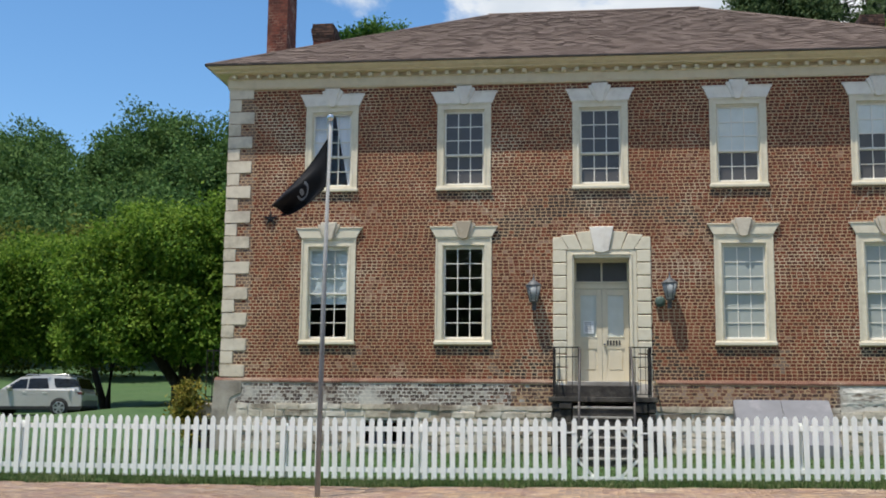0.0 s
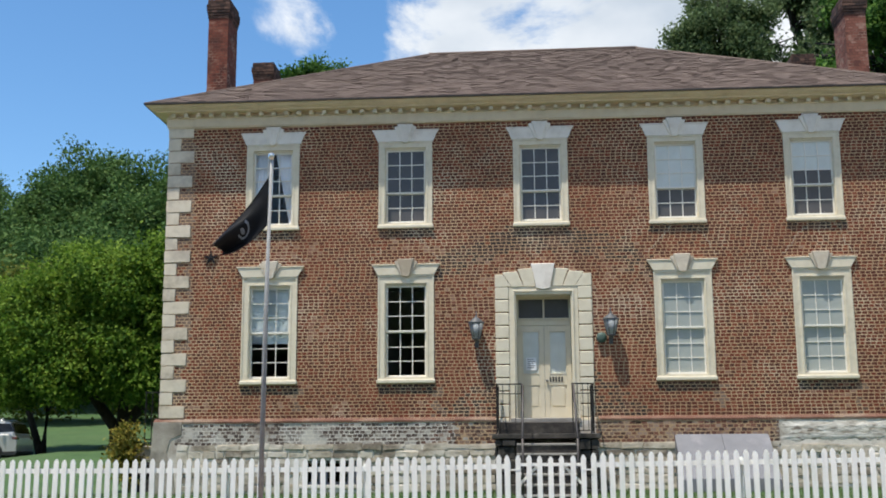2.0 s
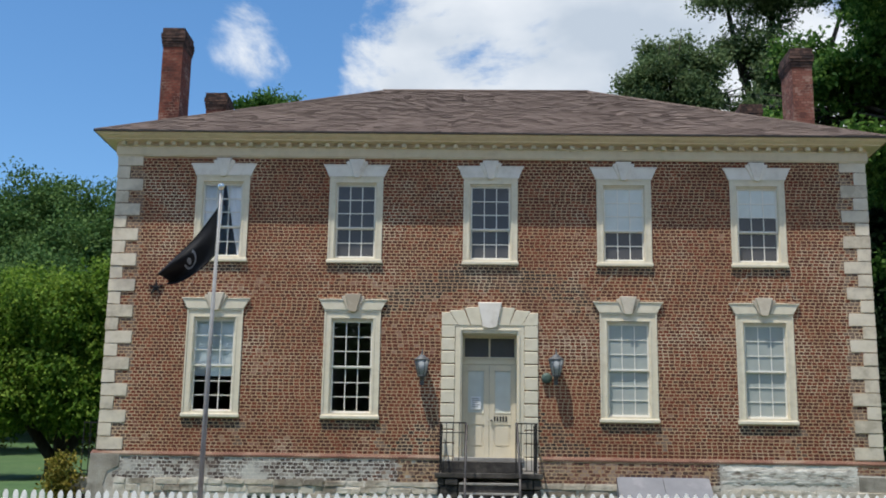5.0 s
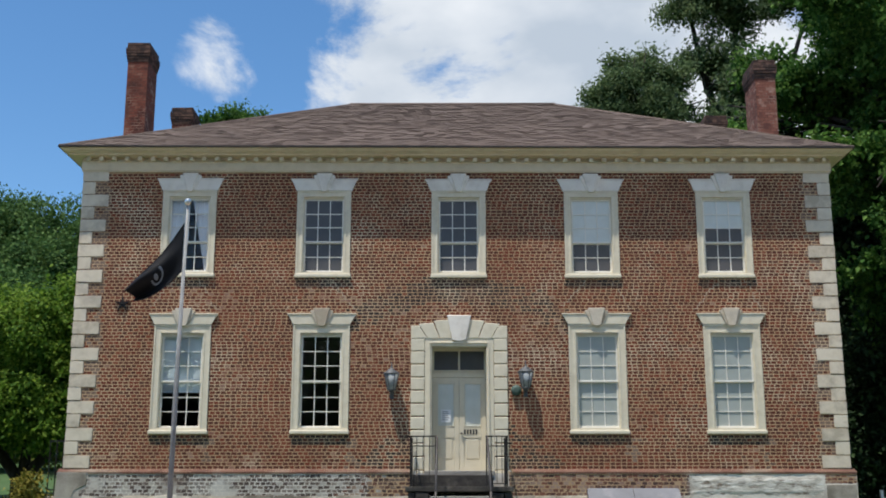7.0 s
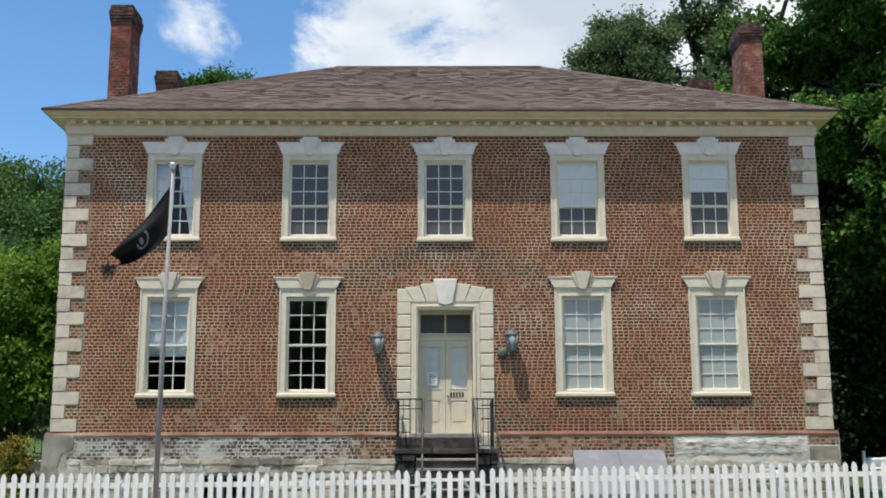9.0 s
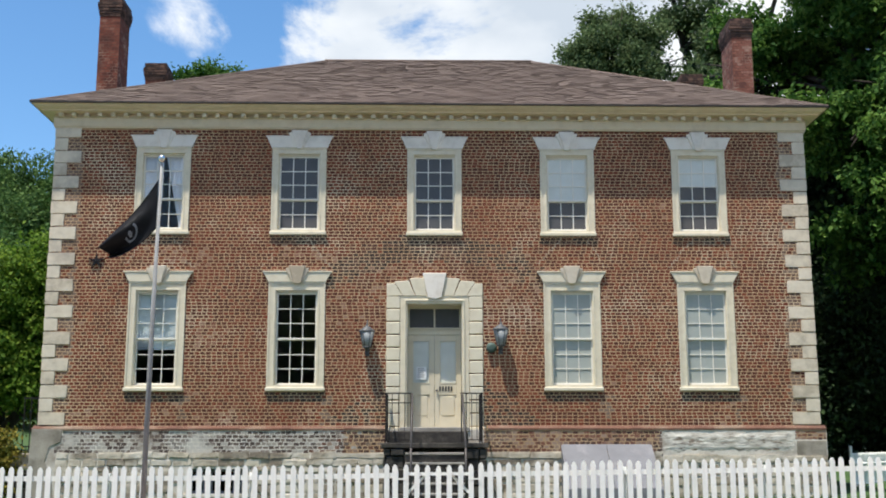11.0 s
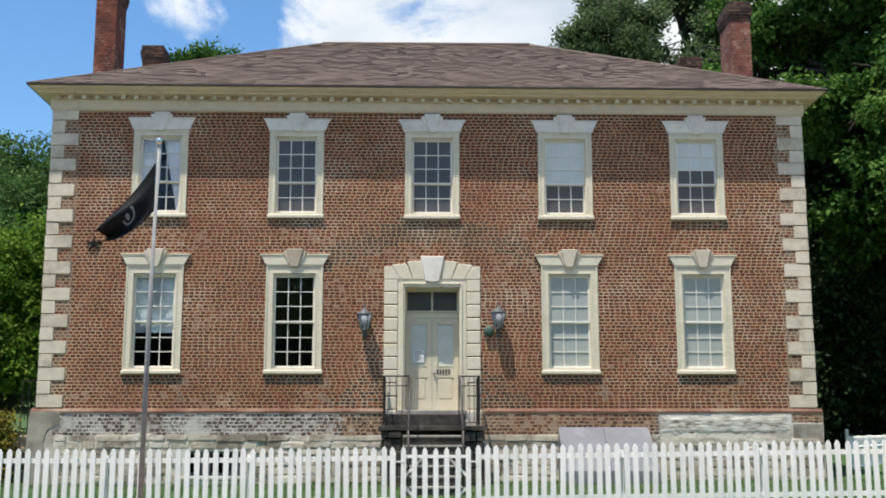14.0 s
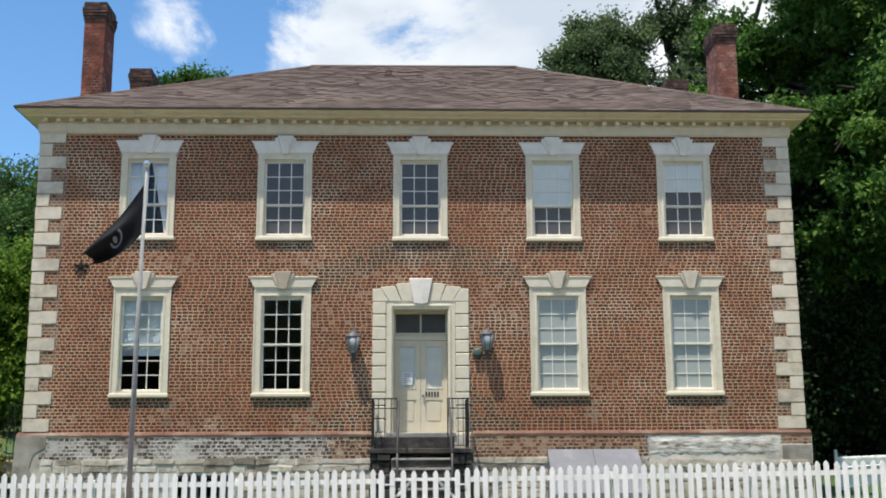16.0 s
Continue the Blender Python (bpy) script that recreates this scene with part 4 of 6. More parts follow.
# ---- chimneys ----
def chimney(x0, x1, y0, y1, z0, z1, face=M_CHIMNEY):
    bm = box(bmesh.new(), x0 + 0.0004, x1 - 0.0004, y0 + 0.0004, y1 - 0.0004, z0, z1)
    ch = part("chimney", bm, M_CHIMNEY_MORTAR, house, "tall weathered red brick chimney with a corbelled cap")
    rng = np.random.default_rng(int(abs(x0 * 100) + y0 * 10))
    for cap in (False, True):
        rows = []
        c = 0
        z = z0 if not cap else z1 - 0.52
        while z < (z1 - 0.53 if not cap else z1 - 0.02):
            o = 0.0
            if cap:
                o = (0.015, 0.03, 0.045, 0.055, 0.055, 0.03, 0.025)[min(c, 6)]
            for axis_y in (False, True):
                a0, a1 = ((y0 - o, y1 + o) if axis_y else (x0 - o, x1 + o))
                p = a0 - (0.07 if c % 2 else 0) - rng.uniform(0, 0.02)
                while p < a1 - 0.02:
                    a, b = max(p, a0), min(p + 0.125, a1)
                    j = rng.uniform(-0.0006, 0.0)
                    if b - a > 0.03:
                        if axis_y:
                            rows.append((x0 - o + j, x1 + o - j, max(a, y0 - o + 0.012), min(b, y1 + o - 0.012), z, z + 0.062))
                        else:
                            rows.append((max(a, x0 - o + 0.006), min(b, x1 + o - 0.006), y0 - o + j, y1 + o - j, z, z + 0.062))
                    p += 0.138
            z += 0.0755
            c += 1
        part("cap_bricks" if cap else "bricks", boxes_mesh("bricks", rows, M_CHIMNEY_CAP if cap else face, 0.003, rng), None, ch, kind="stuff")


chimney(-8.50, -7.97, 2.75, 3.65, 9.2, 12.97)
chimney(-8.58, -7.98, 7.90, 8.75, 9.2, 13.05)
chimney(7.86, 8.38, 3.10, 4.15, 9.2, 12.60, M_CHIMNEY_RED)
chimney(7.66, 8.27, 8.00, 8.75, 9.2, 12.80)

# ---- front steps with landing and iron rails ----
steps = thing("front_steps", (DOOR_X, -1.2, 0.3), "dark weathered stone steps and landing before the door", "steps")
LAND_Z, RISE, RUN, LAND_Y = 1.54, 0.197, 0.25, -1.30
bm = bmesh.new()
box(bm, DOOR_X - 1.0, DOOR_X + 0.70, -0.62, -0.12, LAND_Z, 1.80, 0.018)
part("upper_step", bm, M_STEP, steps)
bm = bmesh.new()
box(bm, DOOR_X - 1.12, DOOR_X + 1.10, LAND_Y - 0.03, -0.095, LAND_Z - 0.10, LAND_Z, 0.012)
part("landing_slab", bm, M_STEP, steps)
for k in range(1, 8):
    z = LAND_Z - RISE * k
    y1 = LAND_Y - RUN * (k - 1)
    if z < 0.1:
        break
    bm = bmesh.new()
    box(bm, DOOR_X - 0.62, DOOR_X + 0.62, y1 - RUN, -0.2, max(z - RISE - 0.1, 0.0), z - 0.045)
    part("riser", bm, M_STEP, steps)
    bm = bmesh.new()
    box(bm, DOOR_X - 0.61, DOOR_X + 0.585, y1 - RUN - 0.025, y1 - 0.002, z - 0.045, z, 0.008)
    part("tread", bm, M_NOSING, steps, "worn grey stone tread")
for s in (-1, 1):
    r = random.Random(3 + s)
    z = 0.2
    while z < LAND_Z - 0.12:
        h = min(r.uniform(0.2, 0.34), LAND_Z - 0.11 - z)
        x = 0.64
        while x < 1.06:
            w = min(r.uniform(0.22, 0.45), 1.07 - x)
            bm = bmesh.new()
            a, b = sorted((DOOR_X + s * x, DOOR_X + s * (x + w - 0.012)))
            box(bm, a, b, LAND_Y + r.uniform(-0.02, 0.02), -0.1, z, z + h - 0.01, 0.02)
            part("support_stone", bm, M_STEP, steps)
            x += w
        z += h

for s in (-1, 1):
    xo, xi = DOOR_X + s * 1.02, DOOR_X + s * 0.50
    if s > 0:
        xo, xi = DOOR_X + 0.97, DOOR_X + 0.545
    rail = thing("iron_railing", ((xo + xi) / 2, LAND_Y, LAND_Z), "black iron railing at the edge of the landing", "railing", "railings of the front steps")
    yf, top = LAND_Y + 0.06, 2.55
    for p in ((xo, yf), (xi, yf), (xo, -0.12)):
        bm = box(bmesh.new(), p[0] - 0.014, p[0] + 0.014, p[1] - 0.014, p[1] + 0.014, LAND_Z, top)
        part("post", bm, M_IRON, rail)
    a, b = sorted((xo, xi))
    for name, x0, x1, y0, y1, z0, z1 in (("top_rail", a - 0.02, b + 0.02, yf - 0.02, yf + 0.02, top - 0.004, top + 0.022),
                                         ("top_rail", xo - 0.02, xo + 0.02, yf + 0.02, -0.1, top - 0.004, top + 0.022),
                                         ("bottom_rail", a, b, yf - 0.008, yf + 0.008, LAND_Z + 0.05, LAND_Z + 0.07),
                                         ("bottom_rail", xo - 0.008, xo + 0.008, yf + 0.008, -0.1, LAND_Z + 0.05, LAND_Z + 0.07),
                                         ("middle_rail", a, b, yf - 0.008, yf + 0.008, top - 0.20, top - 0.18)):
        part(name, box(bmesh.new(), x0, x1, y0, y1, z0, z1), M_IRON, rail)
    for k in range(1, 4):
        bm = bmesh.new()
        x = xo + (xi - xo) * k / 4
        box(bm, x - 0.007, x + 0.007, yf - 0.007, yf + 0.007, LAND_Z + 0.06, top)
        part("baluster", bm, M_IRON, rail)
    for k in range(1, 8):
        bm = bmesh.new()
        y = yf + (-0.12 - yf) * k / 8
        box(bm, xo - 0.007, xo + 0.007, y - 0.007, y + 0.007, LAND_Z + 0.06, top)
        part("baluster", bm, M_IRON, rail)
    # sloping handrail down the steps
    bm = bmesh.new()
    foot_y = LAND_Y - RUN * 6 - 0.02
    xr = xi + (0.03 if s < 0 else 0.02)
    tube(bm, ((xi, yf, top), (xr, yf - 0.08, top - 0.04), (xr + 0.01 * s, foot_y, 1.42)), 0.024, 8)
    tube(bm, ((xr + 0.01 * s, foot_y, 1.42), (xr + 0.01 * s, foot_y, 0.36)), 0.022, 8)
    part("handrail", bm, M_RAIL, rail, "grey-brown sloping pipe handrail")


# ---- wall lanterns ----
def lantern(x, z):
    lamp = thing("wall_lantern", (x, -0.02, z), "hexagonal metal wall lantern with clear glass", "lantern", "lanterns beside the door")
    c = (x, -0.175, z)
    bm = bmesh.new()
    lathe(bm, ((0.012, 0.31), (0.028, 0.29), (0.018, 0.265), (0.055, 0.25), (0.06, 0.24), (0.155, 0.17), (0.16, 0.155), (0.155, 0.15))[::-1], c, 6)
    part("cap", bm, M_COPPER, lamp, "pointed metal cap")
    bm = bmesh.new()
    for k in range(6):
        a = k * math.tau / 6
        tube(bm, ((c[0] + 0.138 * math.cos(a), c[1] + 0.138 * math.sin(a), z + 0.155), (c[0] + 0.075 * math.cos(a), c[1] + 0.075 * math.sin(a), z - 0.14)), 0.008, 5)
    lathe(bm, ((0.03, -0.20), (0.045, -0.17), (0.085, -0.15), (0.085, -0.135)), c, 6)
    part("cage", bm, M_COPPER, lamp)
    bm = bmesh.new()
    lathe(bm, ((0.075, -0.135), (0.14, 0.152)), c, 6)
    part("glass", bm, M_LAMP_GLASS, lamp)
    bm = bmesh.new()
    for dx in (-0.03, 0.03):
        tube(bm, ((x + dx, -0.175, z - 0.13), (x + dx, -0.175, z + 0.0)), 0.013, 8)
    part("candle", bm, M_CURTAIN, lamp, "white candle tube")
    bm = bmesh.new()
    tube(bm, ((x, -0.0, z + 0.10), (x, -0.05, z + 0.32), (x, -0.11, z + 0.38), (x, -0.155, z + 0.36), (x, -0.175, z + 0.30)), 0.010, 6)
    tube(bm, ((x, -0.0, z - 0.20), (x, -0.10, z - 0.22), (x, -0.15, z - 0.17)), 0.010, 6)
    box(bm, x - 0.04, x + 0.04, -0.02, 0.01, z - 0.30, z + 0.14, 0.006)
    part("bracket", bm, M_COPPER, lamp)
    lamp.scale = (1.15, 1.1, 1.15)


lantern(-1.41, 3.79)
lantern(1.52, 3.83)
bell = thing("alarm_bell", (1.32, -0.02, 3.63), "round green enamelled box on the brick wall beside the lantern", "bell")
bm = bmesh.new()
lathe(bm, ((0.115, 0.0), (0.115, 0.05), (0.10, 0.085), (0.04, 0.10)), (0, 0, 0), 20)
bm.transform(pose(1.32, 0.0, 3.63, 90, 0, 0))
part("cover", bm, M_VERDIGRIS, bell)
star = thing("wall_anchor", (-7.44, -0.02, 5.56), "black iron star-shaped wall anchor", "anchor plate")
bm = bmesh.new()
pts = []
for k in range(10):
    rad = 0.19 if k % 2 == 0 else 0.05
    a = math.pi / 2 + k * math.tau / 10
    pts.append((-7.44 + rad * math.cos(a), 5.56 + rad * math.sin(a)))
prism(bm, pts, -0.035, 0.005)
lathe(bm, ((0.035, 0), (0.02, 0.01)), (-7.44, -0.04, 5.56), 8)
part("plate", bm, M_IRON, star)

# ---- cellar hatch ----
hatch = thing("cellar_hatch", (3.77, -0.7, 0.35), "grey sheet-metal sloping cellar hatch against the foundation", "hatch")
bm = bmesh.new()
for x0, x1 in ((2.84, 3.765), (3.775, 4.72)):
    v = [bm.verts.new(p) for p in ((x0, -1.25, 0.62), (x1, -1.25, 0.62), (x1, -0.14, 1.53), (x0, -0.14, 1.53), (x0, -1.25, 0.58), (x1, -1.25, 0.58), (x1, -0.14, 1.49), (x0, -0.14, 1.49))]
    for q in ((0, 1, 2, 3), (7, 6, 5, 4), (0, 4, 5, 1), (1, 5, 6, 2), (2, 6, 7, 3), (3, 7, 4, 0)):
        bm.faces.new([v[i] for i in q])
part("hatch_leaves", bm, M_HATCH, hatch)
bm = bmesh.new()
for a, b in ((2.80, 2.86), (4.70, 4.76)):
    v0 = [(-1.27, 0.25), (-0.12, 0.25), (-0.12, 1.52), (-1.27, 0.60)]
    A = [bm.verts.new((a, y, z)) for y, z in v0]
    B = [bm.verts.new((b, y, z)) for y, z in v0]
    bm.faces.new(A)
    bm.faces.new(B[::-1])
    for i in range(4):
        bm.faces.new((A[i], B[i], B[(i + 1) % 4], A[(i + 1) % 4]))
box(bm, 2.86, 4.70, -1.27, -1.2, 0.25, 0.58)
part("curb", bm, M_HATCH, hatch)

# ---- cellar window grille ----
grille = thing("cellar_window", (-4.57, 0.0, 0.5), "dark cellar window with upright wooden bars in the foundation", "window")
bm = bmesh.new()
box(bm, -5.22, -3.92, 0.05, 0.12, 0.96, 1.02)
box(bm, -5.22, -3.92, 0.05, 0.12, 0.50, 0.56)
box(bm, -5.22, -5.15, 0.05, 0.12, 0.56, 0.96)
box(bm, -3.99, -3.92, 0.05, 0.12, 0.56, 0.96)
part("frame", bm, M_HATCH, grille)
for k in range(7):
    bm = bmesh.new()
    x = -5.05 + 0.16 * k
    box(bm, x - 0.02, x + 0.02, 0.06, 0.10, 0.56, 0.96)
    part("bar", bm, M_HATCH, grille)
bm = bmesh.new()
box(bm, -5.30, -3.85, -0.14, 0.05, 0.42, 0.50, 0.012)
part("sill", bm, M_WASH_MORTAR, grille)

# ---- picket fence and gate ----
FENCE_Y = -5.30
GATE = (-0.50, 0.68)


def picket_mesh(name, w, h):
    bm = bmesh.new()
    hw = w / 2
    prism(bm, ((-hw, 0), (hw, 0), (hw, h - 0.065), (hw * 0.55, h - 0.02), (0, h), (-hw * 0.55, h - 0.02), (-hw, h - 0.065)), -0.011, 0.011)
    return mesh_of(name, bm, M_PICKET)


picket = picket_mesh("picket", 0.090, 1.06)
gate_picket = picket_mesh("picket", 0.088, 1.15)
r = random.Random(8)
for side, (xa, xb) in enumerate(((-15.6, GATE[0] - 0.09), (GATE[1] + 0.09, 12.0))):
    fence = thing("picket_fence", ((xa + xb) / 2, FENCE_Y, 0.0), "white-painted wooden picket fence along the lawn", "fence", "front fence")
    n = int((xb - xa) / 0.1585)
    for k in range(n + 1):
        x = xb - 0.045 - 0.1585 * k if side == 0 else xa + 0.045 + 0.1585 * k
        put("picket", picket, fence, pose(x + r.uniform(-0.006, 0.006), FENCE_Y - 0.04 + r.uniform(-0.004, 0.004), fence_foot(x) + 0.02 + r.uniform(-0.012, 0.012), r.uniform(-0.6, 0.6), r.uniform(-0.9, 0.9), r.uniform(-2, 2)))
    for z0, z1 in ((0.14, 0.225), (0.84, 0.925)):
        x = xa
        while x < xb - 0.01:
            x2 = min(x + 2.44, xb)
            bm = bmesh.new()
            a, b = fence_foot(x), fence_foot(x2)
            v = [bm.verts.new(p) for p in ((x, FENCE_Y - 0.028, a + z0), (x2, FENCE_Y - 0.028, b + z0), (x2, FENCE_Y + 0.012, b + z0), (x, FENCE_Y + 0.012, a + z0),
                                           (x, FENCE_Y - 0.028, a + z1), (x2, FENCE_Y - 0.028, b + z1), (x2, FENCE_Y + 0.012, b + z1), (x, FENCE_Y + 0.012, a + z1))]
            for q in ((0, 3, 2, 1), (4, 5, 6, 7), (0, 1, 5, 4), (1, 2, 6, 5), (2, 3, 7, 6), (3, 0, 4, 7)):
                bm.faces.new([v[i] for i in q])
            part("rail", bm, M_PICKET, fence)
            x = x2
    x = xa + 0.05 if side else xb - 0.05
    while xa <= x <= xb:
        bm = bmesh.new()
        f = fence_foot(x)
        box(bm, x - 0.045, x + 0.045, FENCE_Y + 0.014, FENCE_Y + 0.104, f - 0.1, f + 0.97, 0.006)
        part("post", bm, M_PICKET, fence)
        x += 2.44 if side else -2.44

gate = thing("garden_gate", ((GATE[0] + GATE[1]) / 2, FENCE_Y, 0.03), "white wooden picket gate with diagonal braces, closed", "gate")
gf = fence_foot(0.2)
for k in range(7):
    x = GATE[0] + 0.035 + (GATE[1] - GATE[0] - 0.07) * k / 6
    put("picket", gate_picket, gate, pose(x, FENCE_Y - 0.05, -0.04 - 0.02 * math.sin(math.pi * k / 6) + r.uniform(-0.008, 0.008), 0, r.uniform(-0.5, 0.5), 0))
for z0, z1 in ((0.03, 0.085), (0.87, 0.925)):
    bm = box(bmesh.new(), GATE[0], GATE[1], FENCE_Y - 0.036, FENCE_Y + 0.004, gf + z0, gf + z1)
    part("rail", bm, M_PICKET, gate)
zc = gf + 0.475
for sx in (-1, 1):
    for sz in (-1, 1):
        bm = bmesh.new()
        cx = (GATE[0] + GATE[1]) / 2
        p0 = Vector((cx + sx * 0.50, 0, zc + sz * 0.125))
        p1 = Vector((cx + sx * 0.21, 0, zc + sz * 0.415))
        d = (p1 - p0).normalized() * 0.024
        q = Vector((-d.z, 0, d.x))
        prism(bm, [((p).x, (p).z) for p in (p0 + q - d, p0 - q - d, p1 - q + d, p1 + q + d)], FENCE_Y + 0.004, FENCE_Y + 0.024)
        part("brace", bm, M_PICKET, gate)
bm = bmesh.new()
box(bm, GATE[0] - 0.10, GATE[0] + 0.06, FENCE_Y - 0.068, FENCE_Y - 0.062, gf + 0.80, gf + 0.825)
part("hinge_strap", bm, M_PICKET, gate, "painted metal hinge strap")
bm = bmesh.new()
box(bm, GATE[1] - 0.05, GATE[1] + 0.10, FENCE_Y - 0.068, FENCE_Y - 0.062, gf + 0.80, gf + 0.825)
part("latch", bm, M_PICKET, gate, "painted metal latch")

# ---- the other white fence beyond the house ----
side_fence = thing("side_fence", (11.5, 7.5, 0.6), "white picket fence running back beside the house", "fence")
small = picket_mesh("picket", 0.07, 0.95)
FA, FB = Vector((10.35, 3.2)), Vector((15.6, 10.2))
turn = math.degrees(math.atan2(FB.y - FA.y, FB.x - FA.x))
for k in range(82):
    p = FA.lerp(FB, k / 81)
    put("picket", small, side_fence, pose(p.x, p.y, 0.42 + 0.0235 * (p.y - 3), 0, 0, turn))
for z in (0.2, 0.68):
    bm = tube(bmesh.new(), [(p.x + 0.03, p.y + 0.03, 0.42 + 0.0235 * (p.y - 3) + z) for p in (FA, FA.lerp(FB, 0.5), FB)], 0.04, 4)
    part("rail", bm, M_PICKET, side_fence)
bm = box(bmesh.new(), FA.x - 0.09, FA.x - 0.02, FA.y - 0.05, FA.y + 0.03, 0.3, ground_z(FA.x, FA.y) + 0.98, 0.008)
part("post", bm, M_PICKET, side_fence)

# ---- flagpole and flag ----
POLE = Vector((-4.355, -7.6))
pole = thing("flagpole", (POLE.x, POLE.y, -0.14), "grey galvanised flagpole with a polished ball on top", "flagpole")
bm = tube(bmesh.new(), ((POLE.x, POLE.y, -0.16), (POLE.x + 0.02, POLE.y, 3.0), (POLE.x + 0.055, POLE.y, 5.78)), (0.043, 0.037, 0.020), 14)
part("shaft", bm, M_POLE, pole)
bm = lathe(bmesh.new(), ((0.012, -0.07), (0.030, -0.055), (0.050, -0.025), (0.056, 0.0), (0.048, 0.03), (0.026, 0.05), (0.006, 0.056)), (POLE.x + 0.055, POLE.y, 5.85), 16)
part("ball", bm, M_BALL, pole, "polished ball finial")
bm = tube(bmesh.new(), ((POLE.x + 0.09, POLE.y - 0.03, 5.7), (POLE.x + 0.05, POLE.y - 0.05, 3.0), (POLE.x + 0.05, POLE.y - 0.05, 1.1)), 0.004, 5)
part("halyard", bm, M_POLE, pole)
flag = thing("flag", (POLE.x, POLE.y, 5.1), "black nylon flag with a white disc, hanging in folds", "flag")
NU, NV = 44, 22
TOPA, LOWA = Vector((POLE.x + 0.028, POLE.y - 0.03, 5.50)), Vector((POLE.x + 0.02, POLE.y - 0.03, 4.71))


def flag_at(u, v):
    """u from the pole to the fly end, v from the top edge down."""
    hoist = TOPA.lerp(LOWA, v)
    tip = Vector((POLE.x - 0.85, POLE.y - 0.06, 4.43)).lerp(Vector((POLE.x - 0.69, POLE.y + 0.10, 4.25)), v)
    p = hoist.lerp(tip, u)
    p.z -= 0.22 * math.sin(math.pi * u) * (0.25 + 0.25 * v)
    fold = u * (1 - 0.25 * u)
    p.y += 0.12 * fold * math.sin(8.5 * v + 2.2 * u + 0.6) + 0.05 * math.sin(7 * u + 2 * v) * u
    p.x += 0.035 * fold * math.cos(8.5 * v + 2.2 * u)
    return p


bm = bmesh.new()
grid = [[bm.verts.new(flag_at(i / NU, j / NV)) for j in range(NV + 1)] for i in range(NU + 1)]
for i in range(NU):
    for j in range(NV):
        bm.faces.new((grid[i][j], grid[i + 1][j], grid[i + 1][j + 1], grid[i][j + 1])).smooth = True
bmesh.ops.solidify(bm, geom=bm.faces[:], thickness=0.004)
part("cloth", bm, M_FLAG, flag)


def flag_patch(name, label, u0, u1, v0, v1, inner):
    """A round white patch on the cloth, hollow in the middle."""
    bm = bmesh.new()
    rings = []
    for ring in range(5):
        rad = inner + (1 - inner) * ring / 4
        rings.append([bm.verts.new(flag_at((u0 + u1) / 2 + (u1 - u0) / 2 * rad * math.cos(a), (v0 + v1) / 2 + (v1 - v0) / 2 * rad * math.sin(a)) + Vector((0, -0.009, 0))) for a in (k * math.tau / 40 for k in range(26 if inner > 0.6 else 41))])
    for a, b in zip(rings, rings[1:]):
        for k in range(len(a) - 1):
            bm.faces.new((a[k], a[k + 1], b[k + 1], b[k])).smooth = True
    part(name, bm, M_FLAG_WHITE, flag, label)


flag_patch("ring", "white ring of the emblem", 0.38, 0.62, 0.30, 0.72, 0.74)
flag_patch("disc", "white middle of the emblem", 0.48, 0.55, 0.44, 0.60, 0.1)

# ---- low side wall with iron fence beside the house corner ----
side_wall = thing("stone_side_wall", (-8.95, 0.9, 0.3), "low grey stone wall beside the house corner", "wall")
r = random.Random(4)
for z0, z1 in ((0.2, 0.62), (0.62, 1.02), (1.02, 1.38)):
    bm = bmesh.new()
    box(bm, -9.28 + r.uniform(-0.03, 0.03), -8.52, 0.7 + r.uniform(-0.03, 0.02), 1.1, z0, z1 - 0.012, 0.025)
    part("stone", bm, M_STEP if z0 < 1 else M_CORNER, side_wall)
iron = thing("iron_fence", (-8.9, 1.0, 1.38), "thin black iron fence on the stone wall", "fence")
for k in range(5):
    x = -9.16 + 0.15 * k
    part("bar", box(bmesh.new(), x - 0.009, x + 0.009, 0.99, 1.01, 1.37, 2.62), M_IRON, iron)
for z in (1.50, 2.58):
    part("rail", box(bmesh.new(), -9.18, -8.52, 0.985, 1.015, z, z + 0.03), M_IRON, iron)


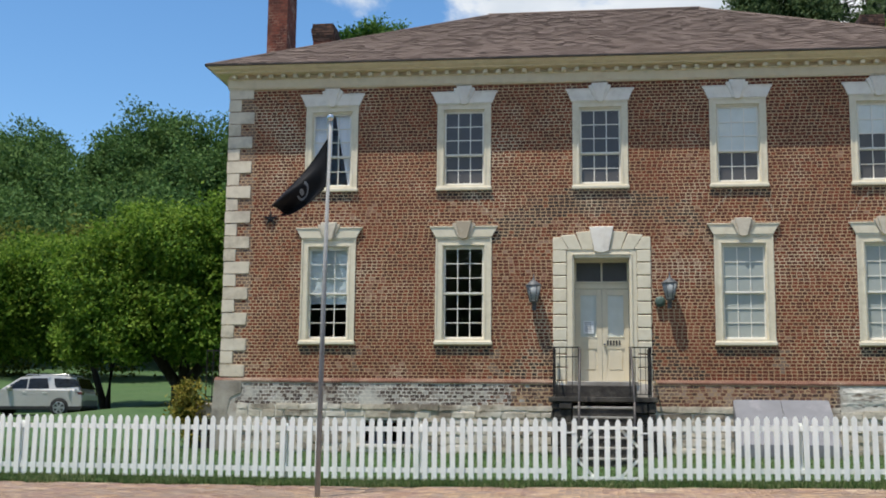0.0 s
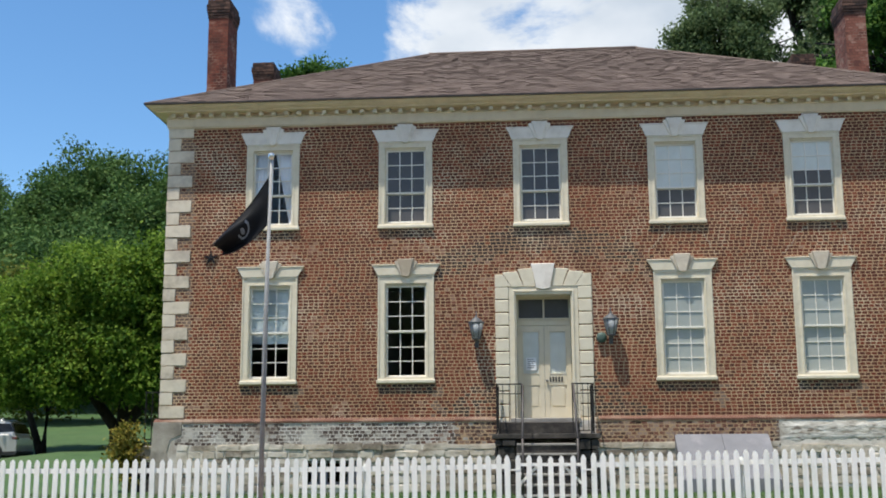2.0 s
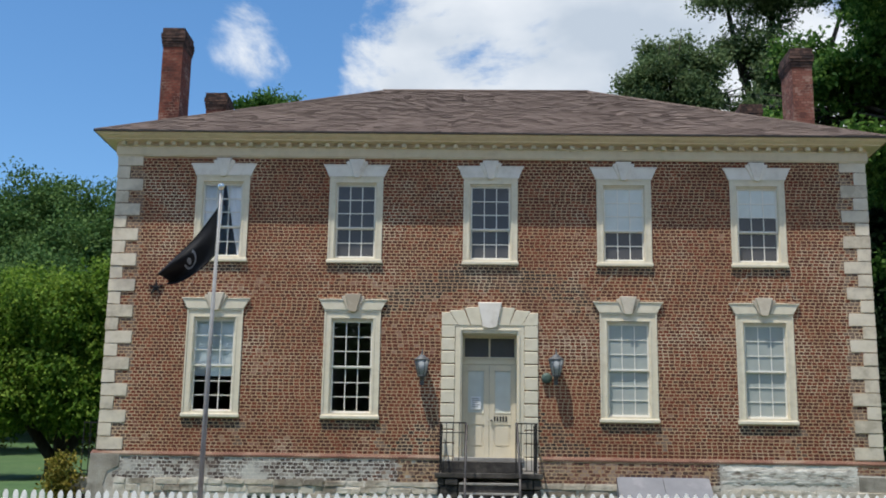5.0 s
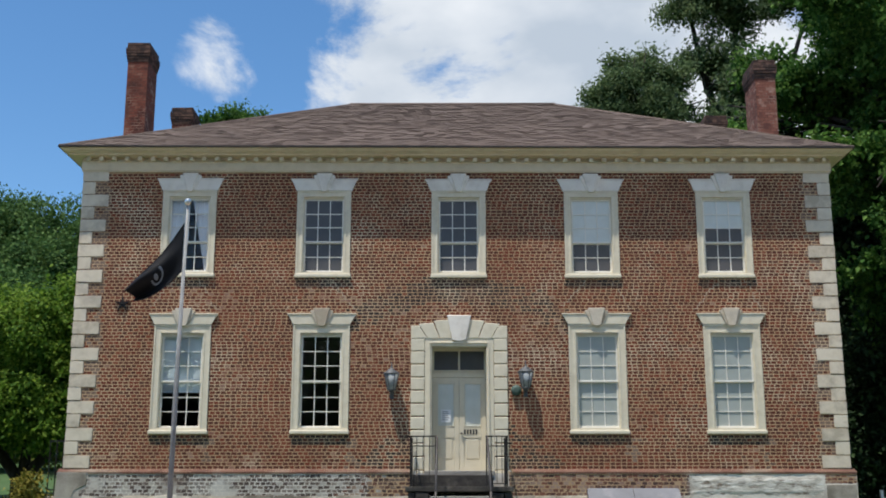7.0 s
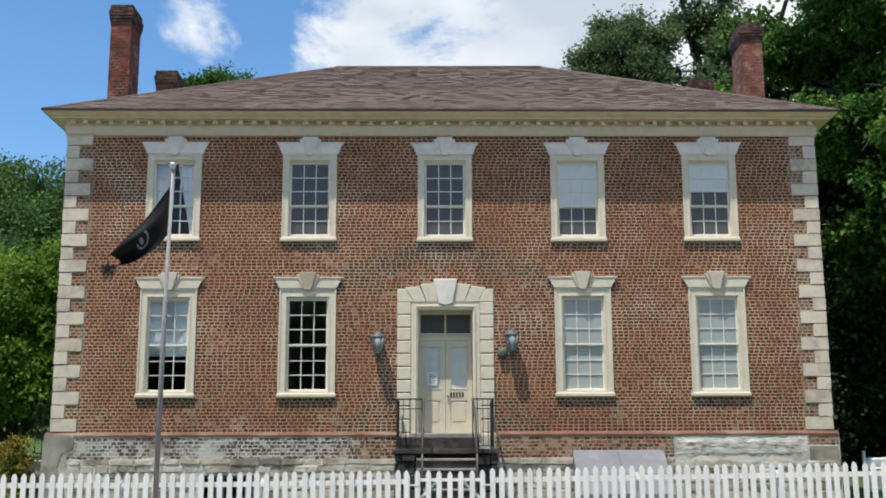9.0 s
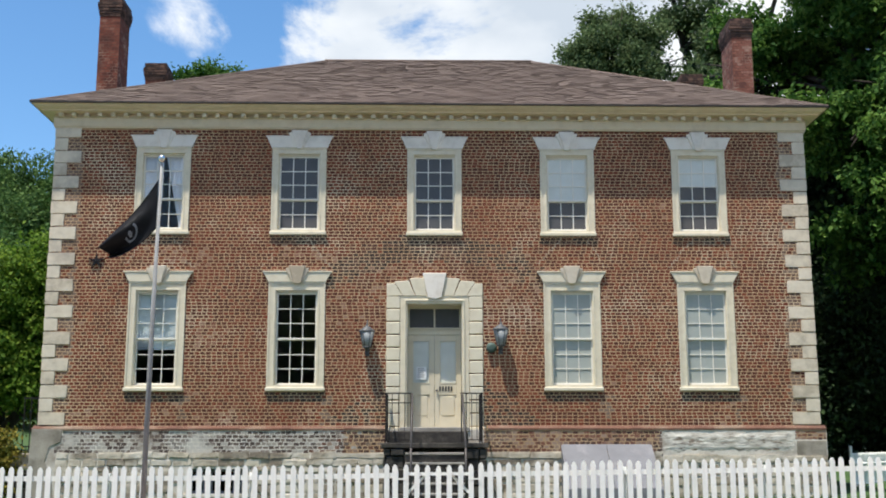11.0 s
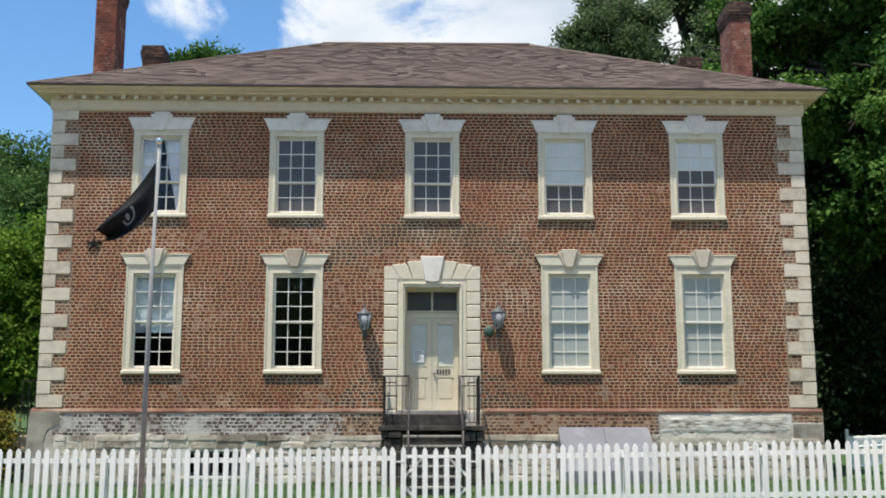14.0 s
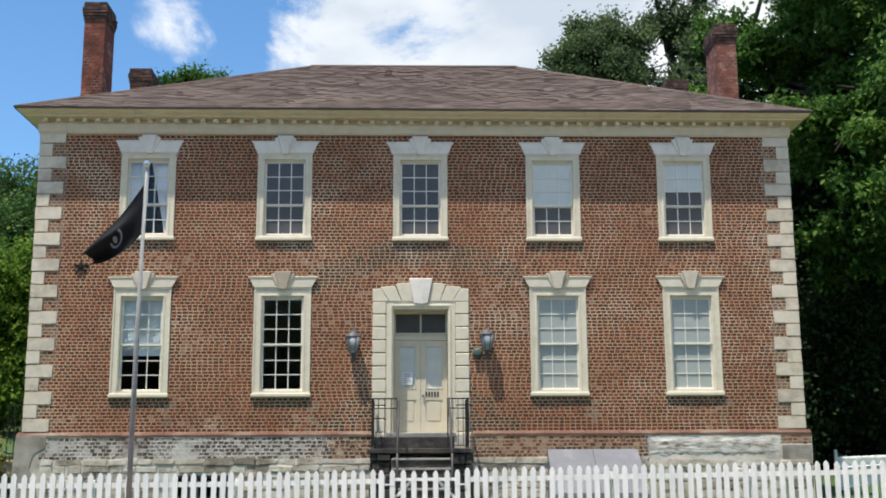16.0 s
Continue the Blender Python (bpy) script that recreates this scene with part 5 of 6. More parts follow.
# ---- parked car ----
def build_car(m):
    car = thing("parked_car", (0, 0, 0), "silver sport utility car parked under the trees, dusty", "car")
    W = 0.97
    lower = ((-2.52, 0.38), (-2.50, 0.62), (-2.40, 0.90), (-2.05, 1.02), (-1.35, 1.10), (-1.0, 1.14), (2.40, 1.16), (2.52, 1.02), (2.56, 0.72), (2.54, 0.42), (2.40, 0.30), (-2.42, 0.30))
    bm = bmesh.new()
    prism(bm, lower, -W, W)
    bmesh.ops.bevel(bm, geom=[e for e in bm.edges], offset=0.07, segments=3, affect="EDGES", profile=0.6)
    part("body", bm, M_CARPAINT, car)
    bm = bmesh.new()
    base = ((-1.15, 1.10), (2.44, 1.12))
    top = ((-0.35, 1.66), (0.2, 1.735), (1.5, 1.74), (2.16, 1.68))
    ring_a = [bm.verts.new((x, s * (W - 0.05), z)) for s in (-1,) for x, z in base]
    ring_b = [bm.verts.new((x, (W - 0.05), z)) for x, z in base]
    ta = [bm.verts.new((x, -(W - 0.24), z)) for x, z in top]
    tb = [bm.verts.new((x, (W - 0.24), z)) for x, z in top]
    bm.faces.new((ring_a[0], ring_a[1], ta[3], ta[2], ta[1], ta[0]))
    bm.faces.new((ring_b[0], tb[0], tb[1], tb[2], tb[3], ring_b[1]))
    for k in range(3):
        bm.faces.new((ta[k], ta[k + 1], tb[k + 1], tb[k]))
    bm.faces.new((ring_a[0], ta[0], tb[0], ring_b[0]))
    bm.faces.new((ring_a[1], ring_b[1], tb[3], ta[3]))
    bm.faces.new((ring_a[0], ring_b[0], ring_b[1], ring_a[1]))
    bmesh.ops.bevel(bm, geom=[e for e in bm.edges], offset=0.05, segments=3, affect="EDGES", profile=0.6)
    part("cabin", bm, M_CARPAINT, car)

    def side(f, z):
        return -(W - 0.05) + (W - 0.24 - W + 0.05) * 0 + (0.19 * (z - 1.11) / 0.62) - f

    for poly in (((-0.92, 1.17), (0.05, 1.17), (0.05, 1.60), (-0.30, 1.57)), ((0.11, 1.17), (1.05, 1.19), (0.90, 1.64), (0.11, 1.625)), ((1.36, 1.22), (2.40, 1.27), (2.16, 1.60), (1.20, 1.64), (1.26, 1.36))):
        bm = bmesh.new()
        vs = [bm.verts.new((x, side(0.008, z), z)) for x, z in poly]
        bm.faces.new(vs)
        bmesh.ops.solidify(bm, geom=bm.faces[:], thickness=0.006)
        part("side_window", bm, M_CARGLASS, car, "dark tinted window")
    bm = bmesh.new()
    vs = [bm.verts.new(p) for p in ((2.452, -0.87, 1.20), (2.452, 0.87, 1.20), (2.235, 0.70, 1.62), (2.235, -0.70, 1.62))]
    bm.faces.new(vs)
    bmesh.ops.solidify(bm, geom=bm.faces[:], thickness=0.012)
    part("rear_window", bm, M_CARGLASS, car, "dark tinted window")
    for s in (-1, 1):
        bm = bmesh.new()
        prism(bm, ((2.34, 0.93), (2.545, 0.92), (2.53, 1.05), (2.30, 1.07)), s * 0.70, s * 0.975, 0.02)
        part("tail_light", bm, M_TAILLIGHT, car, "red tail light")
        bm = bmesh.new()
        tube(bm, ((-0.1, s * 0.70, 1.74), (0.0, s * 0.70, 1.79), (1.8, s * 0.70, 1.79), (1.95, s * 0.70, 1.73)), 0.022, 6)
        part("roof_rail", bm, M_RIM, car)
    bm = bmesh.new()
    prism(bm, ((-2.46, 0.26), (2.50, 0.26), (2.57, 0.36), (2.57, 0.47), (-2.46, 0.44)), -W + 0.01 - 0.015, W - 0.01 + 0.015, 0.03)
    part("lower_cladding", bm, M_TRIMBLACK, car, "black lower trim")
    for x in (-0.1, 0.8):
        bm = bmesh.new()
        box(bm, x, x + 0.18, -W - 0.03, -W + 0.01, 1.0, 1.035, 0.01)
        part("door_handle", bm, M_RIM, car)
    bm = bmesh.new()
    box(bm, -0.78, -0.56, -W - 0.18, -W + 0.02, 1.12, 1.28, 0.04)
    part("mirror", bm, M_CARPAINT, car)
    for x in (-1.52, 1.56):
        for s in (-1, 1):
            bm = bmesh.new()
            lathe(bm, ((0.40, 0), (0.40, 0.02)), (0, 0, 0), 28)
            bm.transform(pose(x, s * 0.972 + (0.0 if s < 0 else 0.01), 0.40, 90, 0, 0))
            part("wheel_arch", bm, M_TRIMBLACK, car, "black wheel arch")
            bm = bmesh.new()
            lathe(bm, ((0.25, 0), (0.34, 0.0), (0.37, 0.03), (0.375, 0.11), (0.37, 0.20), (0.34, 0.23), (0.25, 0.23)), (0, 0, 0), 28)
            bm.transform(pose(x, s * 0.89 + 0.115, 0.375, 90, 0, 0))
            wheel = part("wheel", bm, M_RUBBER, car, "black tyre")
            bm = bmesh.new()
            lathe(bm, ((0.05, -0.01), (0.06, 0.02), (0.05, 0.03)), (0, 0, 0), 12)
            for k in range(6):
                a = k * math.tau / 6
                d = Vector((math.cos(a), math.sin(a), 0))
                e = Vector((-d.y, d.x, 0)) * 0.036
                vs = [bm.verts.new(p) for p in (d * 0.03 + e, d * 0.03 - e, d * 0.235 - e * 1.2, d * 0.235 + e * 1.2)]
                bm.faces.new(vs)
            tube(bm, [(0.24 * math.cos(k * math.tau / 28), 0.24 * math.sin(k * math.tau / 28), 0.0) for k in range(29)], 0.018, 6)
            bm.transform(pose(x, s * (0.89 + 0.122) if s < 0 else 1.012, 0.375, 90 * (1 if s < 0 else -1), 0, 0))
            part("rim", bm, M_RIM, wheel, "bright alloy rim")
    car.matrix_basis = m
    return car


build_car(pose(-24.55, 22.9, ground_z(-23.5, 22.9) + 0.0, 0, 0, 4))

# ---- trees ----
def leaves_mesh(name, centres, per, spread, size, mat, rng, droop=0.35):
    """Leaf sprays: 'per' folded leaves scattered round each centre."""
    c = np.repeat(np.asarray(centres), per, axis=0)
    n = len(c)
    p = c + rng.normal(0, 1, (n, 3)) * np.array((spread, spread, spread * 0.7))
    d = rng.normal(0, 1, (n, 3))
    d[:, 2] -= droop
    d /= np.linalg.norm(d, axis=1)[:, None]
    up = rng.normal(0, 0.55, (n, 3)) + np.array((0, -0.25, 1.0))
    side = np.cross(d, up)
    side /= np.maximum(np.linalg.norm(side, axis=1), 1e-6)[:, None]
    nrm = np.cross(side, d)
    s = size * rng.uniform(0.6, 1.35, n)[:, None]
    v = np.stack([p, p + d * s * 0.5 + side * s * 0.30 + nrm * s * 0.08, p + d * s, p + d * s * 0.5 - side * s * 0.30 + nrm * s * 0.08], 1).reshape(-1, 3)
    q = np.arange(4 * n).reshape(-1, 4)
    return fast_mesh(name, v, q, mat)


def blob_points(rng, centre, radius, n, hollow=0.55, squash=0.85):
    """Spray centres in the outer part of a lumpy ball."""
    d = rng.normal(0, 1, (n, 3))
    d /= np.linalg.norm(d, axis=1)[:, None]
    lump = 1 + 0.16 * np.sin(3.1 * d[:, 0] + 5 * d[:, 2] + centre[0]) + 0.13 * np.sin(6.3 * d[:, 1] + 4 * d[:, 0] + centre[2]) + 0.08 * np.sin(11 * d[:, 2] + 9 * d[:, 0])
    rr = radius * lump * (hollow + (1 - hollow) * rng.random(n) ** 0.6)
    return np.asarray(centre) + d * rr[:, None] * np.array((1, 1, squash))


def tree(name, base, stems, blobs, sprays, per, spread, size, mat, seed, label, trunk_r=0.3, hollow=0.5, squash=0.85, clump=0.0):
    """stems: lists of points from the base up; blobs: (centre, radius) of the crown's masses."""
    rng = np.random.default_rng(seed)
    rd = random.Random(seed)
    t = thing(name, base, label, "tree")
    bm = bmesh.new()
    b = Vector(base)
    tips = []
    for line in stems:
        pts = [b + Vector((0, 0, -0.2))] + [Vector(p) for p in line]
        m = len(pts)
        tube(bm, pts, [trunk_r * (1.25 if i == 0 else 1 - 0.75 * i / (m - 1)) for i in range(m)], 9)
        tips.append(pts[-1])
        tips.append(pts[-2])
    for c, rad in blobs:
        c = Vector(c)
        near = min(tips, key=lambda p: (p - c).length)
        for k in range(4):
            end = c + Vector((rd.uniform(-1, 1), rd.uniform(-1, 1), rd.uniform(-0.4, 0.9))) * rad * 0.8
            mid = near.lerp(end, 0.5) + Vector((rd.uniform(-1, 1), rd.uniform(-1, 1), rd.uniform(0, 1))) * rad * 0.16
            tube(bm, (near, mid, end), (trunk_r * 0.32, trunk_r * 0.2, trunk_r * 0.06), 6)
    part("trunk", bm, M_BARK, t, "dark brown bark")
    if clump:
        fine = []
        for c, rad in blobs:
            heads = blob_points(rng, c, rad * 0.92, 13, 0.7, squash)
            fine += [(tuple(h), rad * clump * rng.uniform(0.65, 1.2)) for h in heads]
        blobs = fine
    vol = sum(rad ** 2 for _, rad in blobs)
    pts = np.concatenate([blob_points(rng, c, rad, max(8, int(sprays * rad ** 2 / vol)), hollow, squash) for c, rad in blobs])
    part("crown", leaves_mesh("crown", pts, per, spread, size, mat, rng), None, t, "green leaves", kind="stuff")
    return t


def gz(x, y, up=0.0):
    return (x, y, ground_z(x, y) + up)


tree("broadleaf_tree", gz(-18.6, 25.0), (((-18.8, 25, 2.5), (-19.9, 25, 3.9), (-21.0, 25, 5.2), (-22.3, 25, 7.5)), ((-18.5, 25, 2.7), (-18.5, 25.2, 4.2), (-18.0, 25.4, 8.0)), ((-18.3, 25, 2.6), (-17.4, 25, 3.7), (-16.6, 25, 4.8), (-15.6, 25.3, 7.0))),
     (((-18.2, 24.6, 8.0), 3.0), ((-21.3, 24.6, 7.0), 3.0), ((-15.4, 25.5, 7.6), 2.8), ((-19.8, 25.5, 8.9), 2.5), ((-22.6, 25.4, 5.8), 2.0), ((-17.2, 24.6, 5.8), 1.7), ((-16.6, 24.5, 9.3), 2.0), ((-19.6, 26.5, 6.2), 2.6), ((-18.0, 23.0, 5.7), 1.8), ((-20.9, 23.0, 5.5), 1.7), ((-20.0, 22.2, 4.5), 1.3), ((-17.0, 22.4, 4.6), 1.3), ((-22.6, 23.4, 4.4), 1.3)),
     8200, 18, 0.26, 0.21, M_LEAF_APPLE, 31, "spreading broadleaf tree with bright green leaves on the lawn", 0.34)
tree("broadleaf_tree", gz(-23.4, 28.0), (((-23.2, 28, 3.6), (-23.6, 28, 6.0), (-24.2, 28, 8.0)), ((-24.2, 28, 3.5), (-26.2, 28, 5.6), (-28, 28, 7.2))),
     (((-25.2, 27.6, 7.4), 2.8), ((-28.4, 27.5, 6.8), 3.0), ((-31.2, 28, 6.6), 2.8), ((-23.0, 28.4, 6.8), 2.2), ((-26.6, 27.6, 5.2), 1.7), ((-30, 27.6, 4.9), 1.8), ((-33.5, 28, 6.4), 2.6)),
     7000, 18, 0.28, 0.21, M_LEAF_APPLE, 32, "broadleaf tree with low dark boughs behind the car", 0.18)
tree("walnut_tree", gz(16.0, 11.0), (((16, 11, 4), (15.6, 11, 8), (15.2, 11, 13)), ((16.2, 11, 5), (18, 11, 9), (19.5, 11, 13))),
     (((14.6, 9.2, 14.6), 3.4), ((13.6, 8.8, 11.2), 2.2), ((16.9, 9.0, 12.4), 3.0), ((17.9, 8.4, 14.2), 2.4), ((19.2, 11.5, 15.2), 2.8), ((21.6, 12.0, 13.0), 2.8), ((18.4, 8.2, 16.6), 2.0), ((20.6, 8.6, 13.4), 2.4), ((17.6, 7.8, 9.4), 1.6), ((14.9, 8.4, 9.0), 2.2), ((18.0, 8.4, 16.0), 3.0), ((15.5, 10, 18.0), 3.8), ((19.6, 10, 17), 4.2), ((13.9, 9.6, 7.6), 1.5), ((20.6, 8, 8.2), 1.8), ((15.0, 6.2, 12.0), 2.0), ((12.4, 14, 14.2), 2.6), ((11.2, 16.5, 14.4), 2.0), ((14.0, 15, 17.5), 2.6)),
     11500, 26, 0.19, 0.21, M_LEAF_WALNUT, 33, "tall lush broadleaf tree beside the house", 0.4, 0.35, 0.75, 0.42)
tree("cedar_tree", gz(15.2, 33.0), (((15.2, 33, 12), (15.3, 33, 20), (15.4, 33, 30)), ((15.4, 33, 14), (17.4, 32.5, 22), (19.0, 32, 27)), ((15.4, 33, 18), (13.6, 32.5, 23), (12.6, 32, 28))),
     (((13.2, 32, 27.4), 1.8), ((15.8, 32, 27.6), 1.9), ((14.0, 32, 24.6), 1.7), ((16.4, 32, 29.8), 2.0), ((13.0, 32, 30.4), 1.9), ((15.0, 31.6, 22.2), 2.1), ((18.0, 31.6, 28.4), 1.3), ((15.6, 32, 32.2), 2.2), ((19.6, 32, 31), 2.2), ((20.9, 32, 27.5), 2.2), ((17.4, 32, 22.6), 1.6)),
     5200, 18, 0.30, 0.19, M_LEAF_DARK, 34, "tall dark cedar behind the house with bare boughs showing", 0.36, 0.3, 0.6, 0.42)
tree("oak_tree", gz(9.6, 30.5), (((9.6, 30.5, 10), (9.4, 30.5, 15), (9.2, 30.5, 20)),),
     (((8.9, 30.2, 21.2), 2.1), ((7.4, 30.2, 20.0), 1.4), ((10.7, 30.2, 21.6), 1.8), ((9.2, 30, 23.1), 1.3), ((11.9, 30.5, 20.0), 1.9), ((13.6, 30, 19.4), 1.8), ((10.2, 30.2, 19.2), 2.0)),
     3600, 17, 0.28, 0.18, M_LEAF_DARK, 35, "dull green tree rising behind the roof", 0.3, 0.35, 0.7, 0.42)
tree("locust_tree", gz(-11.2, 30.0), (((-11.2, 30, 8), (-11.2, 30, 14), (-11.2, 30, 19)),),
     (((-12.15, 30, 20.2), 0.65), ((-11.2, 30, 20.55), 0.7), ((-10.2, 30, 20.2), 0.75), ((-11.0, 30, 18.4), 1.6)),
     620, 18, 0.20, 0.19, M_LEAF_WALNUT, 36, "treetop with feathery green leaves behind the roof", 0.22, 0.3)


def wood(name, label, spots, per_tree, per, spread, size, mat, seed):
    """A far wood: many lumpy crowns in one object. spots: x, y, crown top above the ground, radius."""
    rng = np.random.default_rng(seed)
    pts = []
    for x, y, h, rad in spots:
        z = ground_z(x, y)
        pts.append(blob_points(rng, (x, y, z + h - rad), rad, per_tree, 0.6, 1.0))
        for k in range(3):
            a = rng.uniform(0, math.tau)
            c = (x + rad * 0.75 * math.cos(a), y + rad * 0.75 * math.sin(a) - 0.8, z + h - rad * rng.uniform(1.0, 2.1))
            pts.append(blob_points(rng, c, rad * rng.uniform(0.55, 0.75), per_tree // 2, 0.6, 0.95))
    return tagged(new(name, leaves_mesh(name, np.concatenate(pts), per, spread, size, mat, rng)), label, "trees", kind="stuff")


rng = np.random.default_rng(77)
spots = []
for row, (y, h0) in enumerate(((60, 13.5), (70, 15), (82, 18), (94, 20.5), (108, 20))):
    x = -100
    while x < -16:
        h = h0 * rng.uniform(0.82, 1.08) - (1.0 if -60 < x < -46 else 0.0)
        spots.append((x + rng.uniform(-1, 1), y + rng.uniform(-3, 3), h, rng.uniform(3.2, 4.6)))
        x += rng.uniform(4.2, 6.0)
spots += [(-63.8, 88, 20.6, 4.0), (-60.0, 89, 18.8, 3.4), (-47.2, 88, 21.8, 4.0), (-44.8, 89, 20.0, 3.4), (-49.0, 89, 18.0, 3.0)]
wood("hillside_wood", "dense green deciduous wood on the hillside", spots, 330, 11, 0.5, 0.40, M_LEAF_WOOD, 78)
spots = []
x = -60
while x < -20:
    spots.append((x, 47 + rng.uniform(-3, 3), 9.5 * rng.uniform(0.85, 1.15), rng.uniform(2.8, 3.8)))
    x += rng.uniform(2.6, 3.8)
wood("olive_thicket", "yellowish-green thicket at the edge of the lawn", spots, 260, 11, 0.4, 0.32, M_LEAF_OLIVE, 79)
spots = []
for y in (17, 24, 34, 46):
    x = 12 + (y - 17) * 0.12
    while x < 50:
        spots.append((x + rng.uniform(-0.6, 0.6), y + rng.uniform(-1.5, 1.5), rng.uniform(12, 16) + (y - 17) * 0.15, rng.uniform(3.4, 4.6)))
        x += rng.uniform(3.4, 4.6)
wood("shady_wood", "wood beside the house, its deep shade put into dark leaves", spots, 200, 20, 0.5, 0.28, M_LEAF_SHADE, 80)
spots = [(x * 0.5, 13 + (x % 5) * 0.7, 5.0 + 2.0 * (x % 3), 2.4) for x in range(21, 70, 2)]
wood("undergrowth", "undergrowth beneath the trees, canopy shade put into its leaf colour", spots, 260, 20, 0.35, 0.19, M_LEAF_SHADE, 81)

spots = []
for y, h in ((-46, 12), (-54, 14), (-64, 15)):
    x = -75
    while x < 75:
        spots.append((x, y + rng.uniform(-2, 2), h * rng.uniform(0.85, 1.1), rng.uniform(3.4, 4.6)))
        x += rng.uniform(4.5, 6.0)
wood("roadside_wood", "green wood on the far side of the road", spots, 60, 8, 0.9, 1.2, M_LEAF_WOOD, 83)

# shrub beside the house corner
bush = thing("shrub", gz(-9.47, 0.9), "yellow-green shrub beside the low stone wall", "shrub")
bm = bmesh.new()
rd = random.Random(6)
b = Vector(gz(-9.47, 0.9))
for k in range(9):
    e = b + Vector((rd.uniform(-0.3, 0.3), rd.uniform(-0.3, 0.3), rd.uniform(0.8, 1.2)))
    tube(bm, (b, b.lerp(e, 0.5) + Vector((rd.uniform(-0.1, 0.1), 0, 0)), e), (0.03, 0.02, 0.006), 5)
part("stems", bm, M_BARK, bush)
rng = np.random.default_rng(82)
pts = np.concatenate([blob_points(rng, c, rad, n, 0.4, 0.95) for c, rad, n in (((-9.52, 0.8, 1.60), 0.28, 80), ((-9.34, 0.8, 1.20), 0.26, 75), ((-9.66, 0.8, 1.22), 0.25, 65), ((-9.44, 0.7, 0.80), 0.36, 75))])
part("foliage", leaves_mesh("foliage", pts, 10, 0.09, 0.085, M_LEAF_BUSH, rng, 0.0), None, bush, "yellow-green leaves", kind="stuff")

# ---- bricks and stones of the walls ----
def course_bricks(x0, x1, z0, z1, gaps, seed):
    """Alternating long and short bricks, course on course. Yields is_header, x0, x1, z0, z1."""
    rd = random.Random(seed)
    n = max(1, round((z1 - z0) / 0.0735))
    h = (z1 - z0) / n
    for c in range(n):
        za, zb = z0 + c * h, z0 + (c + 1) * h - 0.0185
        x = x0 - (0.060 if c % 2 else 0.0) - rd.uniform(0, 0.012)
        head = False
        while x < x1:
            w = (0.094 if head else 0.108) + rd.uniform(-0.007, 0.007)
            spans = [(max(x, x0), min(x + w, x1))]
            for g in gaps:
                if zb > g[2] and za < g[3]:
                    nxt = []
                    for a, b in spans:
                        if b <= g[0] or a >= g[1]:
                            nxt.append((a, b))
                        else:
                            if a < g[0]:
                                nxt.append((a, g[0]))
                            if b > g[1]:
                                nxt.append((g[1], b))
                    spans = nxt
            for a, b in spans:
                if b - a > 0.025:
                    yield head, a, b, za, zb
            x += w + 0.0185
            head = not head


rng = np.random.default_rng(50)
rd = random.Random(51)
kinds = {"long": [], "short": [], "soot_shade": [], "limed": [], "smear": []}
single = []
for head, a, b, za, zb in course_bricks(-HALF + 0.02, HALF - 0.02, TABLE + 0.075, TOP - 0.02, holes, 52):
    mx, mz = (a + b) / 2 - DOOR_X, (za + zb) / 2
    arch = 5.88 - 0.12 * mx * mx
    # Under-sill courses: drip soot; below the lower windows also painted sill shadow.
    drip = 5.98 < mz < 6.16 and any(abs((a + b) / 2 - cx) < 0.62 for cx in BAYS_HIGH) and rd.random() < 0.8 or 2.46 < mz < 2.66 and any(abs((a + b) / 2 - cx) < 0.62 for cx in BAYS_LOW) and rd.random() < 0.85
    limed = 0.9 < abs(mx) < 2.6 and 4.0 < mz < 5.75 and rd.random() < 0.16 - 0.05 * abs(mz - 5.0) or abs(mx) < 0.2 and 5.3 < mz < 5.9 and rd.random() < 0.3
    darkened = drip or abs(mx) < 3.0 and abs(mz - arch) < 0.29 + rd.uniform(-0.07, 0.07) and rd.random() < 0.98 - 0.05 * mx * mx or (1.05 < abs(mx) < 2.6 and mz < 2.95 - 0.7 * abs(abs(mx) - 1.05) and rd.random() < 0.62)
    px, pz = (a + b) / 2, mz
    patch = math.sin(1.3 * px + 1.9 * pz + 1.0) * math.sin(0.9 * px - 1.6 * pz + 0.4) + 0.6 * math.sin(2.9 * px + 0.7 * pz) * math.sin(3.4 * pz - 1.1 * px + 2.0)
    limed = limed or mz < 6.9 and patch > 0.55 and rd.random() < 0.30 * patch
    smear = abs((a + b) / 2) > 7.86 and rd.random() < 0.75 or any(abs((a + b) / 2 - cx - 0.72) < 0.14 and mz < 2.6 for cx in BAYS_LOW) and rd.random() < 0.5
    row = (a, b, rd.uniform(-0.0006, -0.0003), 0.03, za, zb)
    if 1.12 < abs(mx) < 2.1 and 2.0 < mz < 3.72 and not darkened and len(single) < 300:
        single.append((head, row))
    else:
        kinds["soot_shade" if darkened else "smear" if smear else "limed" if limed else ("short" if head else "long")].append(row)
for key, mat in (("long", M_STRETCHER), ("short", M_HEADER), ("soot_shade", M_SOOT_SHADE), ("limed", M_LIMEY), ("smear", M_SMEAR)):
    part("brickwork", boxes_mesh("brickwork", kinds[key], mat, 0.0045, rng), None, wall_front, kind="stuff")
proto = {}
for head, (a, b, y0, y1, za, zb) in single:
    key = (head, round((b - a) / 0.012), round((zb - za) / 0.004))
    if key not in proto:
        w, h = b - a, zb - za
        proto[key] = boxes_mesh("brick", [(-w / 2, w / 2, 0, 0.03, -h / 2, h / 2)], M_HEADER if head else M_STRETCHER, 0.002, rng)
    put("brick", proto[key], wall_front, pose((a + b) / 2, y0, (za + zb) / 2))

